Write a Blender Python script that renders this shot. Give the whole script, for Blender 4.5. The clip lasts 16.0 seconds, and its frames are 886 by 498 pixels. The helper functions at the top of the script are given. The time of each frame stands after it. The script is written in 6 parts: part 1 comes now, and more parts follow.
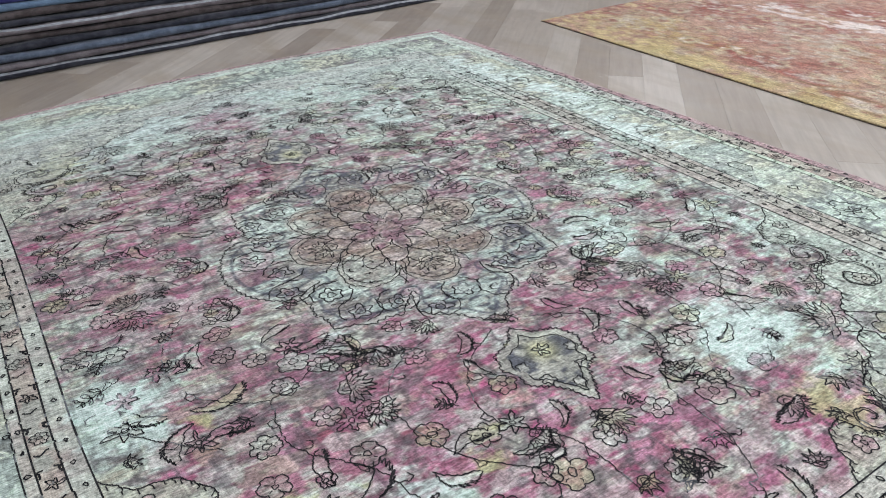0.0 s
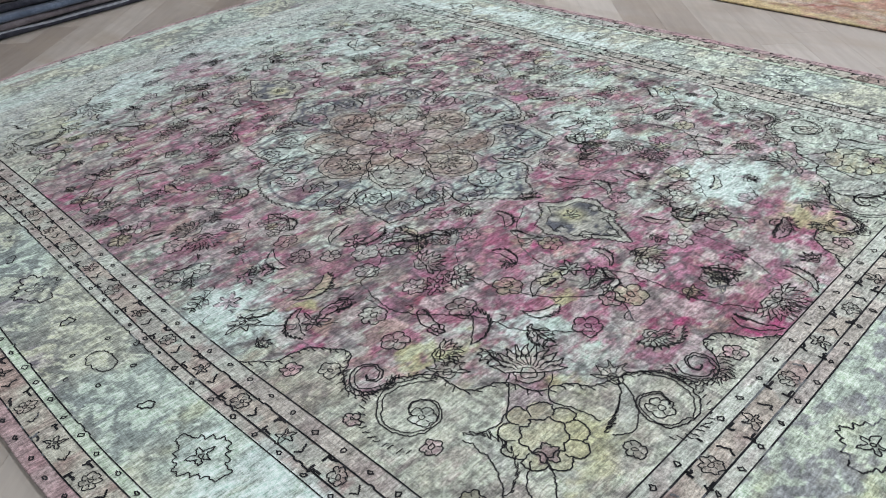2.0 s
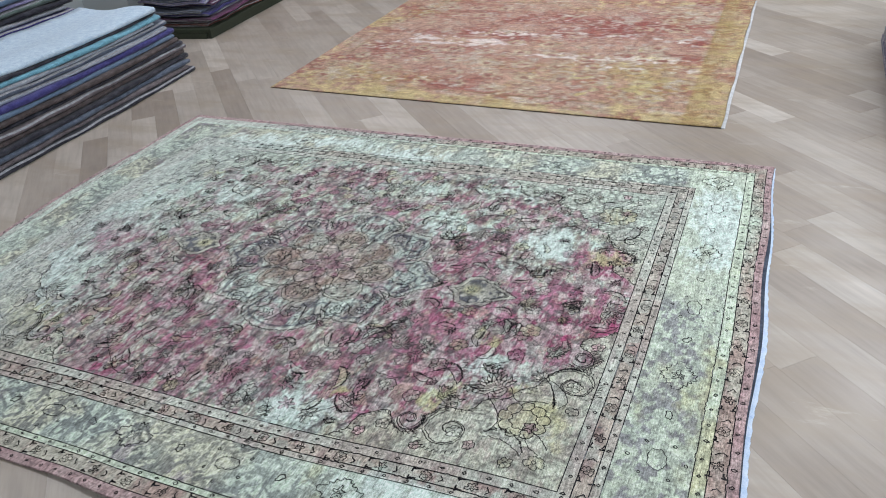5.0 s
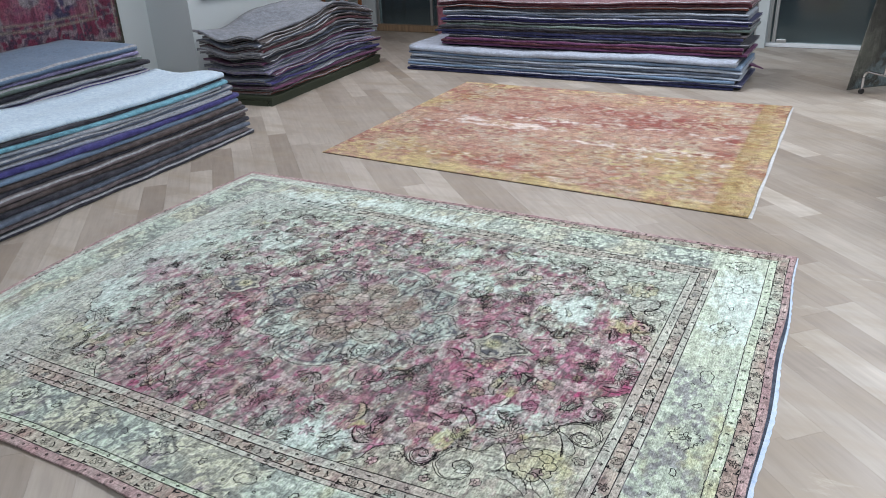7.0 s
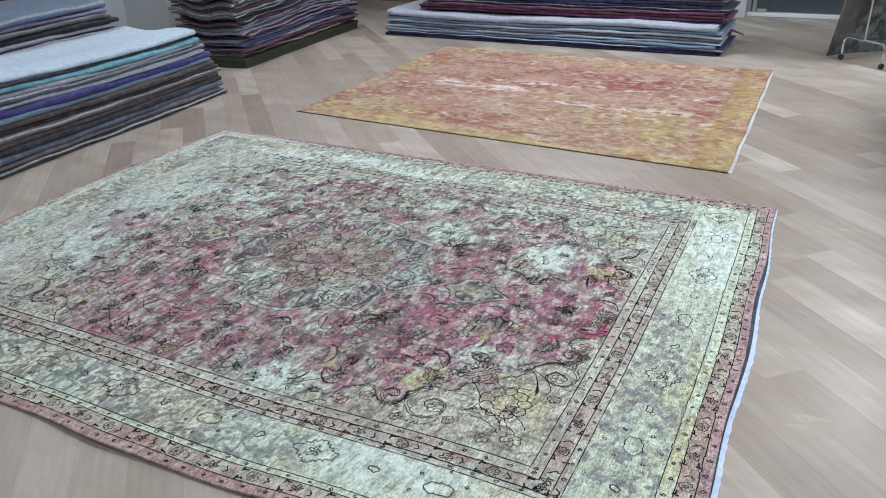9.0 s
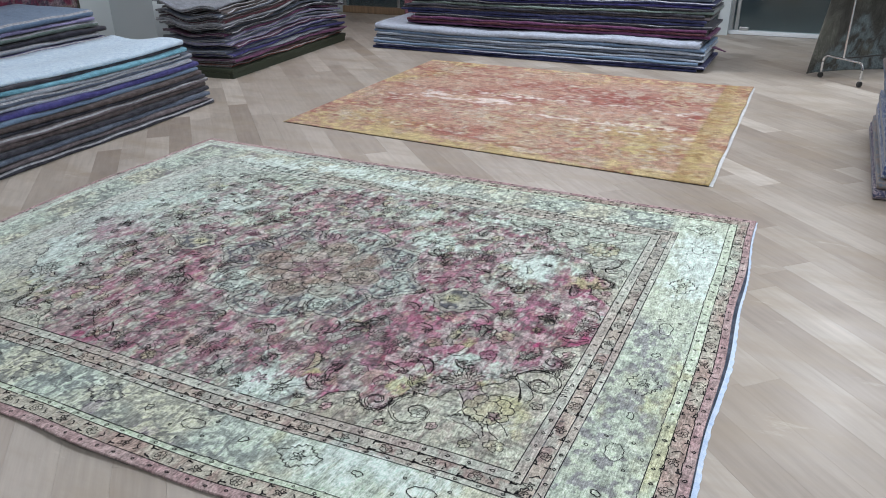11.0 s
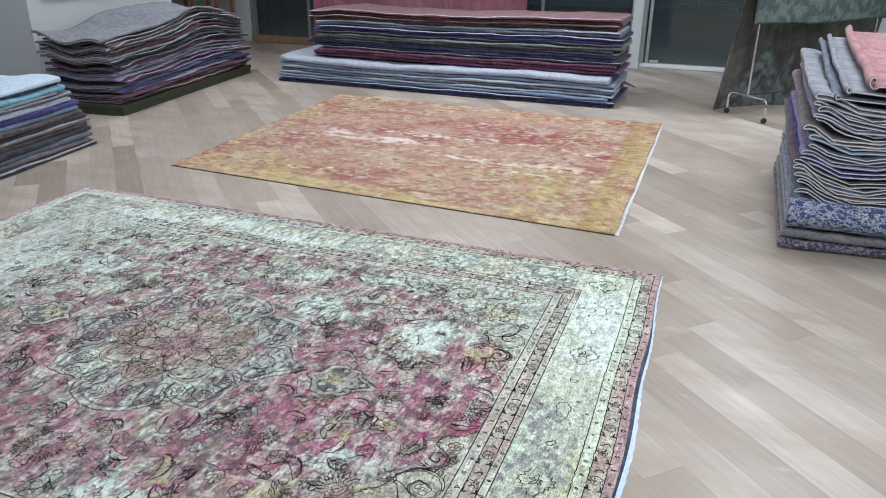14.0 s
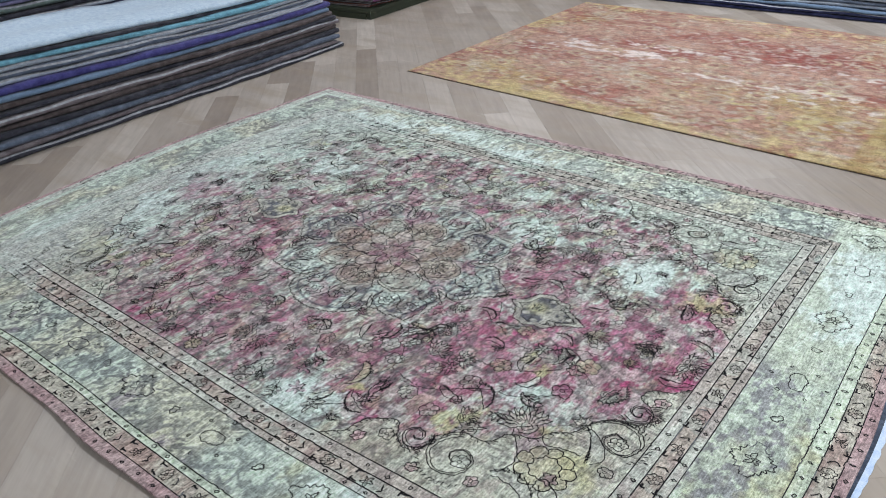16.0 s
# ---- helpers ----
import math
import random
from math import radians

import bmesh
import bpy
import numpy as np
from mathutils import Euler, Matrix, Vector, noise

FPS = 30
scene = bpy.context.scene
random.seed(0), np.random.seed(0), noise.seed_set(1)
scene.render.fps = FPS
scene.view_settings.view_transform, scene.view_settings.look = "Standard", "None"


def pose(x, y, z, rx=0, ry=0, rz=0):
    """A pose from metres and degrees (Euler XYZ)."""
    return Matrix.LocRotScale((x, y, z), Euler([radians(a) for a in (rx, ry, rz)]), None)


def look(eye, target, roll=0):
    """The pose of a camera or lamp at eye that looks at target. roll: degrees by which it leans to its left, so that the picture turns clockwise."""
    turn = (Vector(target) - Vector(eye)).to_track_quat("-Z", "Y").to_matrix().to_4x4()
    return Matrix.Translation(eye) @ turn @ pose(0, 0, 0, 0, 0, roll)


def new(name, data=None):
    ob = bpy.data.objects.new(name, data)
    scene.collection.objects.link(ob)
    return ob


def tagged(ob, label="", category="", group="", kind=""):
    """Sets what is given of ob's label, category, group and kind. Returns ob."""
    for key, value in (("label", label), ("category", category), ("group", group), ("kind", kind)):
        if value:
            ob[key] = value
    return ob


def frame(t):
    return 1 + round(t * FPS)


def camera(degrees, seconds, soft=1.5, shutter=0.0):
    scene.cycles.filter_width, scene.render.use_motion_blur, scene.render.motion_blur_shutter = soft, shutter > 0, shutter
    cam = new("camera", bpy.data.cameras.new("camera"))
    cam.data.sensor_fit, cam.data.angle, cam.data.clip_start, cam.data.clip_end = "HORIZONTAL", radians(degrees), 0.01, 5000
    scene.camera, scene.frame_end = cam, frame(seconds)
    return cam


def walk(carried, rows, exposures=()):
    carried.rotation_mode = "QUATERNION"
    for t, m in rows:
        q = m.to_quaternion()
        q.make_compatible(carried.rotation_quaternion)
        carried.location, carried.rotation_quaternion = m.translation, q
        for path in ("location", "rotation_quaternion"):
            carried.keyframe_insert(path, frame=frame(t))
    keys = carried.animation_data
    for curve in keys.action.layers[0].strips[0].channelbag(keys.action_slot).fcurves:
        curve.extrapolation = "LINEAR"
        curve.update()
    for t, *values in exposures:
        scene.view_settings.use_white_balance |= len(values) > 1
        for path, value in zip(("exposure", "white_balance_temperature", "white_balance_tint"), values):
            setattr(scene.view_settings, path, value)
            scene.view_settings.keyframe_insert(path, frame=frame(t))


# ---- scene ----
cam = camera(61.1, 16.0, soft=1.0)
PATH = [
    (0, (-0.034, -2.533, 1.134), (-1.499, -1.601, 0.142), -1.4),
    (0.5, (0.082, -2.564, 1.154), (-1.35, -1.601, 0.144), -1.5),
    (1, (0.127, -2.681, 1.188), (-1.302, -1.755, 0.139), -2.7),
    (1.5, (0.071, -2.812, 1.159), (-1.302, -1.841, 0.076), -5.1),
    (2, (-0.012, -3.044, 1.141), (-1.264, -1.944, 0.036), -4.3),
    (2.5, (-0.069, -3.341, 1.12), (-1.275, -2.207, -0.002), -3.3),
    (2.7, (-0.07, -3.525, 1.191), (-1.197, -2.325, 0.056), -1.9),
    (3, (-0.082, -3.675, 1.417), (-1.069, -2.386, 0.249), 2.3),
    (3.5, (-0.055, -3.729, 1.629), (-0.986, -2.428, 0.428), -2.5),
    (4, (-0.031, -3.815, 1.735), (-0.781, -2.424, 0.51), -5.8),
    (4.5, (-0.013, -3.91, 1.855), (-0.757, -2.414, 0.756), -5.2),
    (4.7, (0.002, -3.969, 1.905), (-0.766, -2.46, 0.841), -6.2),
    (6.8, (0.16, -4.264, 1.876), (-0.738, -2.694, 1.022), -2.4),
    (7, (0.162, -4.252, 1.852), (-0.746, -2.67, 1.03), -2.5),
    (7.5, (0.163, -4.263, 1.752), (-0.792, -2.68, 0.988), -2.3),
    (8, (0.159, -4.248, 1.672), (-0.806, -2.684, 0.882), -1.8),
    (8.5, (0.158, -4.239, 1.655), (-0.751, -2.677, 0.797), -1.6),
    (9, (0.176, -4.233, 1.649), (-0.678, -2.645, 0.785), -1.7),
    (9.2, (0.177, -4.233, 1.652), (-0.663, -2.629, 0.803), -1.4),
    (11.3, (0.207, -4.268, 1.644), (-0.619, -2.647, 0.814), -0.7),
    (11.5, (0.222, -4.245, 1.646), (-0.598, -2.618, 0.82), -0.8),
    (12, (0.246, -4.205, 1.656), (-0.529, -2.54, 0.864), -0.3),
    (12.5, (0.253, -4.049, 1.662), (-0.458, -2.335, 0.916), -1.1),
    (13, (0.264, -3.862, 1.649), (-0.418, -2.139, 0.897), -2.2),
    (13.5, (0.253, -3.804, 1.662), (-0.433, -2.098, 0.876), -1.6),
    (14, (0.233, -3.839, 1.704), (-0.436, -2.123, 0.924), 0.4),
    (14.5, (0.248, -3.789, 1.68), (-0.401, -2.073, 0.884), 0.9),
    (15, (0.236, -3.631, 1.638), (-0.557, -2.014, 0.769), -1.2),
    (15.5, (0.218, -3.582, 1.637), (-0.756, -2.113, 0.693), -2.9),
    (16, (0.174, -3.629, 1.647), (-0.966, -2.306, 0.673), -2.4),
]
walk(cam, [(t, look(eye, target, roll)) for t, eye, target, roll in PATH],
     exposures=((0.0, 0.0), (1.2, 0.0), (2.0, -0.12), (3.2, -0.22), (4.6, -0.2), (6.6, 0.0), (8.2, 0.0), (8.9, -0.12), (11.4, -0.06), (12.4, 0.0), (14.6, 0.03), (15.0, -0.01), (15.45, -0.16), (16.0, -0.16)))

# ---- light ----
world = bpy.data.worlds.new("night")
scene.world = world
world.use_nodes = True
world.node_tree.nodes["Background"].inputs[0].default_value = (0.02, 0.025, 0.035, 1)
world.node_tree.nodes["Background"].inputs[1].default_value = 0.6


def ceiling_lamp(x, y, sx, sy, watts, colour):
    data = bpy.data.lights.new("ceiling_lamp", "AREA")
    data.shape, data.size, data.size_y, data.energy, data.color = "RECTANGLE", sx, sy, watts, colour
    ob = new("ceiling_lamp", data)
    ob.matrix_world = pose(x, y, 2.93)
    return ob


COOL, NEUTRAL = (0.88, 0.93, 1.0), (0.94, 0.95, 1.0)
for ly in (-4.4, -1.6, 1.2, 4.0):
    for lx in (-5.4, -2.2, 1.0):
        ceiling_lamp(lx, ly, 1.2, 0.3, {-5.4: 28, -2.2: 36, 1.0: 52}[lx] * {-4.4: 0.7, -1.6: 0.95, 1.2: 1.05, 4.0: {-5.4: 1.6, -2.2: 2.0, 1.0: 1.5}[lx]}[ly] * {(1.0, -1.6): 1.25, (-2.2, -4.4): 0.6}.get((lx, ly), 1.0), COOL if lx > -5 else NEUTRAL)


# ---- materials ----
class Nodes:
    """A node material under construction."""

    def __init__(self, name, rough=0.8, metal=0.0, spec=0.5):
        self.mat = bpy.data.materials.new(name)
        self.mat.use_nodes = True
        self.tree = self.mat.node_tree
        self.bsdf = self.tree.nodes["Principled BSDF"]
        self.bsdf.inputs["Roughness"].default_value = rough
        self.bsdf.inputs["Metallic"].default_value = metal
        self.bsdf.inputs["Specular IOR Level"].default_value = spec

    def add(self, kind, **values):
        node = self.tree.nodes.new(kind)
        for key, value in values.items():
            node.inputs[key].default_value = value
        return node

    def link(self, a, b):
        self.tree.links.new(a, b)

    def coords(self, scale=(1, 1, 1), turn=0.0, world_space=True):
        tex = self.add("ShaderNodeNewGeometry").outputs["Position"] if world_space else self.add("ShaderNodeTexCoord").outputs["Object"]
        mapping = self.add("ShaderNodeMapping")
        mapping.inputs["Scale"].default_value = scale
        mapping.inputs["Rotation"].default_value = (0, 0, turn)
        self.link(tex, mapping.inputs["Vector"])
        return mapping.outputs["Vector"]

    def noise(self, vector, scale, detail=4.0, rough=0.6):
        node = self.add("ShaderNodeTexNoise", Scale=scale, Detail=detail, Roughness=rough)
        self.link(vector, node.inputs["Vector"])
        return node.outputs["Fac"]

    def ramp(self, fac, stops):
        node = self.add("ShaderNodeValToRGB")
        band = node.color_ramp
        while len(band.elements) < len(stops):
            band.elements.new(0.5)
        for element, (at, colour) in zip(band.elements, stops):
            element.position, element.color = at, (*colour, 1)
        self.link(fac, node.inputs["Fac"])
        return node.outputs["Color"]

    def mix(self, fac, a, b, blend="MIX"):
        node = self.tree.nodes.new("ShaderNodeMix")
        node.data_type, node.blend_type = "RGBA", blend
        for value, slot in ((fac, node.inputs[0]), (a, node.inputs[6]), (b, node.inputs[7])):
            if isinstance(value, (int, float)):
                slot.default_value = value
            elif isinstance(value, tuple):
                slot.default_value = (*value, 1)
            else:
                self.link(value, slot)
        return node.outputs[2]

    def colour(self, value):
        if isinstance(value, tuple):
            self.bsdf.inputs["Base Color"].default_value = (*value, 1)
        else:
            self.link(value, self.bsdf.inputs["Base Color"])
        return self

    def bump(self, fac, strength, distance=0.002):
        node = self.add("ShaderNodeBump", Strength=strength, Distance=distance)
        self.link(fac, node.inputs["Height"])
        self.link(node.outputs["Normal"], self.bsdf.inputs["Normal"])
        return self


def grey(v):
    return (v, v, v)


def oak(name, island):
    n = Nodes(name, rough=0.36)
    along = n.coords((1.0, 1.0, 1.0), radians(45))
    pick = n.add("ShaderNodeNewGeometry").outputs["Random Per Island"] if island else n.add("ShaderNodeObjectInfo").outputs["Random"]
    tone = n.ramp(pick, [(0.0, (0.25, 0.21, 0.177)), (0.3, (0.32, 0.278, 0.24)), (0.7, (0.36, 0.32, 0.282)), (0.92, (0.41, 0.368, 0.325)), (1.0, (0.48, 0.44, 0.395))])
    shift = n.add("ShaderNodeVectorMath")
    shift.operation = "MULTIPLY_ADD"
    n.link(along, shift.inputs[0])
    shift.inputs[1].default_value = (1.2, 14.0, 1.0)
    spread = n.add("ShaderNodeCombineXYZ")
    scaled = n.add("ShaderNodeMath")
    scaled.operation = "MULTIPLY"
    n.link(pick, scaled.inputs[0])
    scaled.inputs[1].default_value = 40.0
    n.link(scaled.outputs[0], spread.inputs["X"])
    n.link(scaled.outputs[0], spread.inputs["Y"])
    n.link(spread.outputs[0], shift.inputs[2])
    grain = n.noise(shift.outputs[0], 2.2, 8.0, 0.62)
    blotch = n.noise(along, 1.7, 3.0, 0.5)
    base = n.mix(0.42, tone, n.ramp(grain, [(0.25, grey(0.30)), (0.5, grey(0.52)), (0.75, grey(0.72))]), "OVERLAY")
    base = n.mix(n.ramp(blotch, [(0.5, grey(0.0)), (0.8, grey(0.3))]), base, (0.43, 0.39, 0.35))
    tan = n.noise(n.coords((0.9, 3.4, 1.0), radians(45)), 1.6, 4.0, 0.6)
    base = n.mix(n.ramp(tan, [(0.46, grey(0.0)), (0.66, grey(0.55))]), base, (0.305, 0.25, 0.19))
    # pale streaks: scuffs together with streaky lamp reflections painted into the colour
    scuff_glint = n.noise(n.coords((2.2, 9.0, 1.0), radians(45)), 1.0, 6.0, 0.7)
    base = n.mix(n.ramp(scuff_glint, [(0.62, grey(0.0)), (0.74, grey(0.5))]), base, (0.55, 0.50, 0.435))
    n.colour(base)
    n.link(n.ramp(n.noise(along, 3.0, 3.0), [(0.3, grey(0.32)), (0.7, grey(0.50))]), n.bsdf.inputs["Roughness"])
    return n.bump(grain, 0.12, 0.001).mat


def plaster(name, colour, rough=0.85):
    n = Nodes(name, rough)
    c = n.coords()
    big = n.noise(c, 0.8, 3.0)
    n.colour(n.mix(n.ramp(big, [(0.3, grey(0.0)), (0.8, grey(0.25))]), colour, tuple(v * 0.85 for v in colour)))
    return n.bump(n.noise(c, 90.0, 3.0), 0.08).mat


def wool(name, colour, vary=0.35, other=None, band=(14.0, 14.0, 14.0), lace=False):
    """Pile of one main colour, with faint worn pattern and fine knots."""
    n = Nodes(name, 0.95, spec=0.15)
    n.bsdf.inputs["Sheen Weight"].default_value = 0.15
    c = n.coords()
    pattern = n.noise(n.coords(band), 1.0, 5.0, 0.7)
    knots = n.noise(c, 260.0, 2.0)
    second = other or tuple(min(1.0, v * 1.9 + 0.04) for v in colour)
    stops = [(0.455, grey(0.0)), (0.485, grey(vary)), (0.505, grey(vary)), (0.535, grey(0.0))] if lace else [(0.42, grey(0.0)), (0.62, grey(vary))]
    base = n.mix(n.ramp(pattern, stops), colour, second)
    mottle = n.noise(n.coords((1.0, 1.0, 2.2)), 34.0, 4.0, 0.7)
    base = n.mix(0.34, base, n.ramp(mottle, [(0.34, grey(0.22)), (0.5, grey(0.5)), (0.68, grey(0.76))]), "OVERLAY")
    base = n.mix(0.5, base, n.ramp(knots, [(0.3, grey(0.32)), (0.7, grey(0.66))]), "OVERLAY")
    n.colour(base)
    return n.bump(knots, 0.5, 0.003).mat


def plain(name, colour, rough=0.5, metal=0.0, scale=40.0):
    n = Nodes(name, rough, metal)
    fac = n.noise(n.coords(), scale, 4.0)
    n.colour(n.mix(n.ramp(fac, [(0.35, grey(0.0)), (0.75, grey(0.4))]), colour, tuple(v * 0.7 for v in colour)))
    return n.bump(fac, 0.05).mat


def wood(name, colour):
    n = Nodes(name, 0.35)
    fac = n.noise(n.coords((30.0, 30.0, 2.0)), 1.0, 6.0)
    n.colour(n.mix(n.ramp(fac, [(0.3, grey(0.0)), (0.7, grey(0.8))]), colour, tuple(v * 0.45 for v in colour)))
    return n.bump(fac, 0.1).mat


def window_glass(name):
    m = bpy.data.materials.new(name)
    m.use_nodes = True
    t = m.node_tree
    t.nodes.clear()
    out, mixer = t.nodes.new("ShaderNodeOutputMaterial"), t.nodes.new("ShaderNodeMixShader")
    clear, gloss, fresnel = t.nodes.new("ShaderNodeBsdfTransparent"), t.nodes.new("ShaderNodeBsdfGlossy"), t.nodes.new("ShaderNodeFresnel")
    clear.inputs["Color"].default_value = (0.80, 0.88, 0.88, 1)
    gloss.inputs["Roughness"].default_value = 0.02
    fresnel.inputs["IOR"].default_value = 1.5
    t.links.new(fresnel.outputs[0], mixer.inputs[0])
    t.links.new(clear.outputs[0], mixer.inputs[1])
    t.links.new(gloss.outputs[0], mixer.inputs[2])
    # a little bluish diffuse stands in for the glow of room light on the glass
    haze, hazed = t.nodes.new("ShaderNodeBsdfDiffuse"), t.nodes.new("ShaderNodeMixShader")
    haze.inputs["Color"].default_value = (0.42, 0.52, 0.56, 1)
    hazed.inputs[0].default_value = 0.035
    t.links.new(mixer.outputs[0], hazed.inputs[1])
    t.links.new(haze.outputs[0], hazed.inputs[2])
    t.links.new(hazed.outputs[0], out.inputs[0])
    return m


M_OAK, M_OAK_REST = oak("oak_plank", False), oak("oak_plank_rest", True)
M_WALL = plaster("white_plaster", (0.47, 0.52, 0.54))
M_CEILING = plaster("ceiling_paint", (0.8, 0.8, 0.8))
M_SUBFLOOR = plain("joint_filler", (0.20, 0.17, 0.14), 0.9)
M_GLASS = window_glass("window_glass")
M_CHROME = plain("chrome", (0.75, 0.76, 0.78), 0.18, 1.0)
M_STEEL = plain("brushed_aluminium", (0.55, 0.57, 0.58), 0.4, 0.9)
M_RUBBER = plain("black_rubber", (0.02, 0.02, 0.02), 0.6)
M_GREEN_PAINT = plain("dark_green_paint", (0.028, 0.038, 0.022), 0.6)
M_BROWN = wood("red_brown_wood", (0.28, 0.11, 0.045))
M_SILL = wood("pale_brown_wood", (0.32, 0.22, 0.14))
M_EDGE = wool("cream_binding", (0.62, 0.64, 0.66), 0.5, (0.40, 0.41, 0.43), (60, 60, 60))
# paler wool that paints the highlight along the top of a fold
M_RIM = wool("fold_highlight_wool", (0.24, 0.245, 0.27), 0.8, (0.38, 0.40, 0.44), (30, 30, 30))
M_PLY = wool("grey_ply_edge", (0.17, 0.17, 0.18), 0.8, (0.42, 0.43, 0.44), (40, 40, 60))


# ---- building blocks ----
def mesh_object(name, verts, faces, material, parent=None, label="", smooth=False):
    me = bpy.data.meshes.new(name)
    me.from_pydata([tuple(v) for v in verts], [], faces)
    me.materials.append(material)
    if smooth:
        me.shade_smooth()
    ob = new(name, me)
    if parent is not None:
        ob.parent = parent
    if label:
        ob["label"] = label
    return ob


def part(name, bm, material, parent=None, label="", smooth=False):
    me = bpy.data.meshes.new(name)
    bm.normal_update()
    bm.to_mesh(me)
    bm.free()
    me.materials.append(material)
    if smooth:
        me.shade_smooth()
    ob = new(name, me)
    if parent is not None:
        ob.parent = parent
    if label:
        ob["label"] = label
    return ob


def box(x0, y0, z0, x1, y1, z1, bevel=0.0, bm=None):
    bm = bm or bmesh.new()
    made = bmesh.ops.create_cube(bm, size=1.0)["verts"]
    bmesh.ops.scale(bm, vec=(x1 - x0, y1 - y0, z1 - z0), verts=made)
    bmesh.ops.translate(bm, vec=((x0 + x1) / 2, (y0 + y1) / 2, (z0 + z1) / 2), verts=made)
    if bevel:
        edges = list({e for v in made for e in v.link_edges})
        bmesh.ops.bevel(bm, geom=edges, offset=bevel, segments=2, affect="EDGES", profile=0.5)
    return bm


def tube(points, radius, sides=10, closed_ends=True):
    """A round bar along a line of points."""
    bm = bmesh.new()
    points = [Vector(p) for p in points]
    rings = []
    for i, p in enumerate(points):
        ahead = (points[min(i + 1, len(points) - 1)] - points[max(i - 1, 0)]).normalized()
        turn = ahead.to_track_quat("Z", "Y").to_matrix()
        rings.append([bm.verts.new(p + turn @ Vector((radius * math.cos(a), radius * math.sin(a), 0))) for a in (2 * math.pi * k / sides for k in range(sides))])
    for a, b in zip(rings, rings[1:]):
        for k in range(sides):
            bm.faces.new((a[k], a[(k + 1) % sides], b[(k + 1) % sides], b[k]))
    if closed_ends:
        bm.faces.new(rings[0][::-1])
        bm.faces.new(rings[-1])
    return bm


def arc(centre, u, v, radius, a0, a1, steps=8):
    c, u, v = Vector(centre), Vector(u), Vector(v)
    return [c + radius * (math.cos(a) * u + math.sin(a) * v) for a in (a0 + (a1 - a0) * k / steps for k in range(steps + 1))]


# ---- the room ----
X0, X1, Y0, Y1, TOP = -9.2, 3.4, -6.2, 6.95, 3.0


def wall(name, *boxes, material=M_WALL, label="plain white plastered wall"):
    bm = bmesh.new()
    for b in boxes:
        box(*b, bm=bm)
    return tagged(part(name, bm, material), label, "wall", kind="structure")


subfloor = tagged(part("floor", box(X0, Y0, -0.12, X1, Y1 + 0.2, -0.018), M_SUBFLOOR), "wide washed oak planks laid diagonally", "floor", kind="structure")
tagged(part("ceiling", box(X0, Y0, TOP, X1, Y1 + 0.2, TOP + 0.15), M_CEILING), "plain white ceiling above the showroom", "ceiling", kind="structure")
wall("wall_west", (-7.37, Y0, 0, -7.17, 1.95, TOP), (-7.37, 1.95, 0, -6.5, 4.06, TOP), label="white plastered wall with a shallow projecting pier")
wall("wall_west_far", (X0 - 0.2, 4.06, 0, X0, Y1, TOP), (X0, 3.86, 0, -7.37, 4.06, TOP))
wall("wall_south", (-7.37, Y0 - 0.2, 0, X1, Y0, TOP))
wall("wall_east", (X1, Y0 - 0.2, 0, X1 + 0.2, Y1 + 0.2, TOP))
wall("wall_north", (X0, Y1, 0, -7.40, Y1 + 0.2, TOP), (-1.215, Y1 - 0.15, 0, -1.09, Y1 + 0.05, TOP), (1.3, Y1, 0, X1, Y1 + 0.2, TOP), (-7.40, Y1, 2.5, 1.3, Y1 + 0.2, TOP), label="white wall with wide shop windows and a pale post")


# ---- shop front ----
def shop_window(name, x0, x1, label, mullions=(), sill=M_STEEL, sill_height=0.07, handle=None):
    """A glazed bay in the north wall: frame bars, panes and a threshold."""
    root = tagged(new(name), label, "window", kind="structure")
    y = Y1 + 0.04
    part("sill", box(x0, y - 0.07, 0, x1, y + 0.07, sill_height, 0.006), sill, root, "low threshold")
    bars = [x0 + 0.02, *mullions, x1 - 0.02]
    for x in bars:
        part("window_frame", box(x - 0.022, y - 0.03, sill_height, x + 0.022, y + 0.03, 2.46, 0.004), M_STEEL, root)
    for a, b in zip(bars, bars[1:]):
        pane = part("pane", box(a + 0.022, y - 0.004, sill_height, b - 0.022, y + 0.004, 2.46), M_GLASS, root, "dark glass at night")
        pane.visible_shadow = False
    if handle:
        part("door_handle", box(handle, y - 0.06, sill_height, handle + 0.12, y - 0.031, sill_height + 0.05, 0.006), M_STEEL, root)
    return root


shop_window("window_1", -7.38, -3.9, "sliding glass shop door in a pale wooden sill", (-6.3, -5.1), M_SILL, 0.11)
shop_window("window_2", -3.9, -1.215, "tall dark shop window at night", (-2.5,))
shop_window("door_1", -1.09, 1.3, "frameless glass shop door, dark outside", (-1.0, 0.2), sill=plain("pale_threshold", (0.72, 0.76, 0.80), 0.45), sill_height=0.05, handle=-0.96)
tagged(part("pavement", box(-12, Y1 + 0.2, -0.2, 6, Y1 + 9, -0.02), plain("outer_paving", (0.17, 0.20, 0.21), 0.6, scale=3.0)), "dark paving outside the shop at night", "pavement", kind="structure")

# ---- floor planks: diagonal boards, trimmed to the room ----
PLANK_W, PLANK_L = 0.17, 1.55


def clipped(poly):
    for axis, limit, sign in ((0, X0, 1), (0, X1, -1), (1, Y0, 1), (1, Y1 - 0.04, -1)):
        out = []
        for a, b in zip(poly, poly[1:] + poly[:1]):
            da, db = sign * (a[axis] - limit), sign * (b[axis] - limit)
            if da >= 0:
                out.append(a)
            if (da >= 0) != (db >= 0):
                k = da / (da - db)
                out.append((a[0] + k * (b[0] - a[0]), a[1] + k * (b[1] - a[1])))
        poly = out
        if len(poly) < 3:
            return []
    return poly


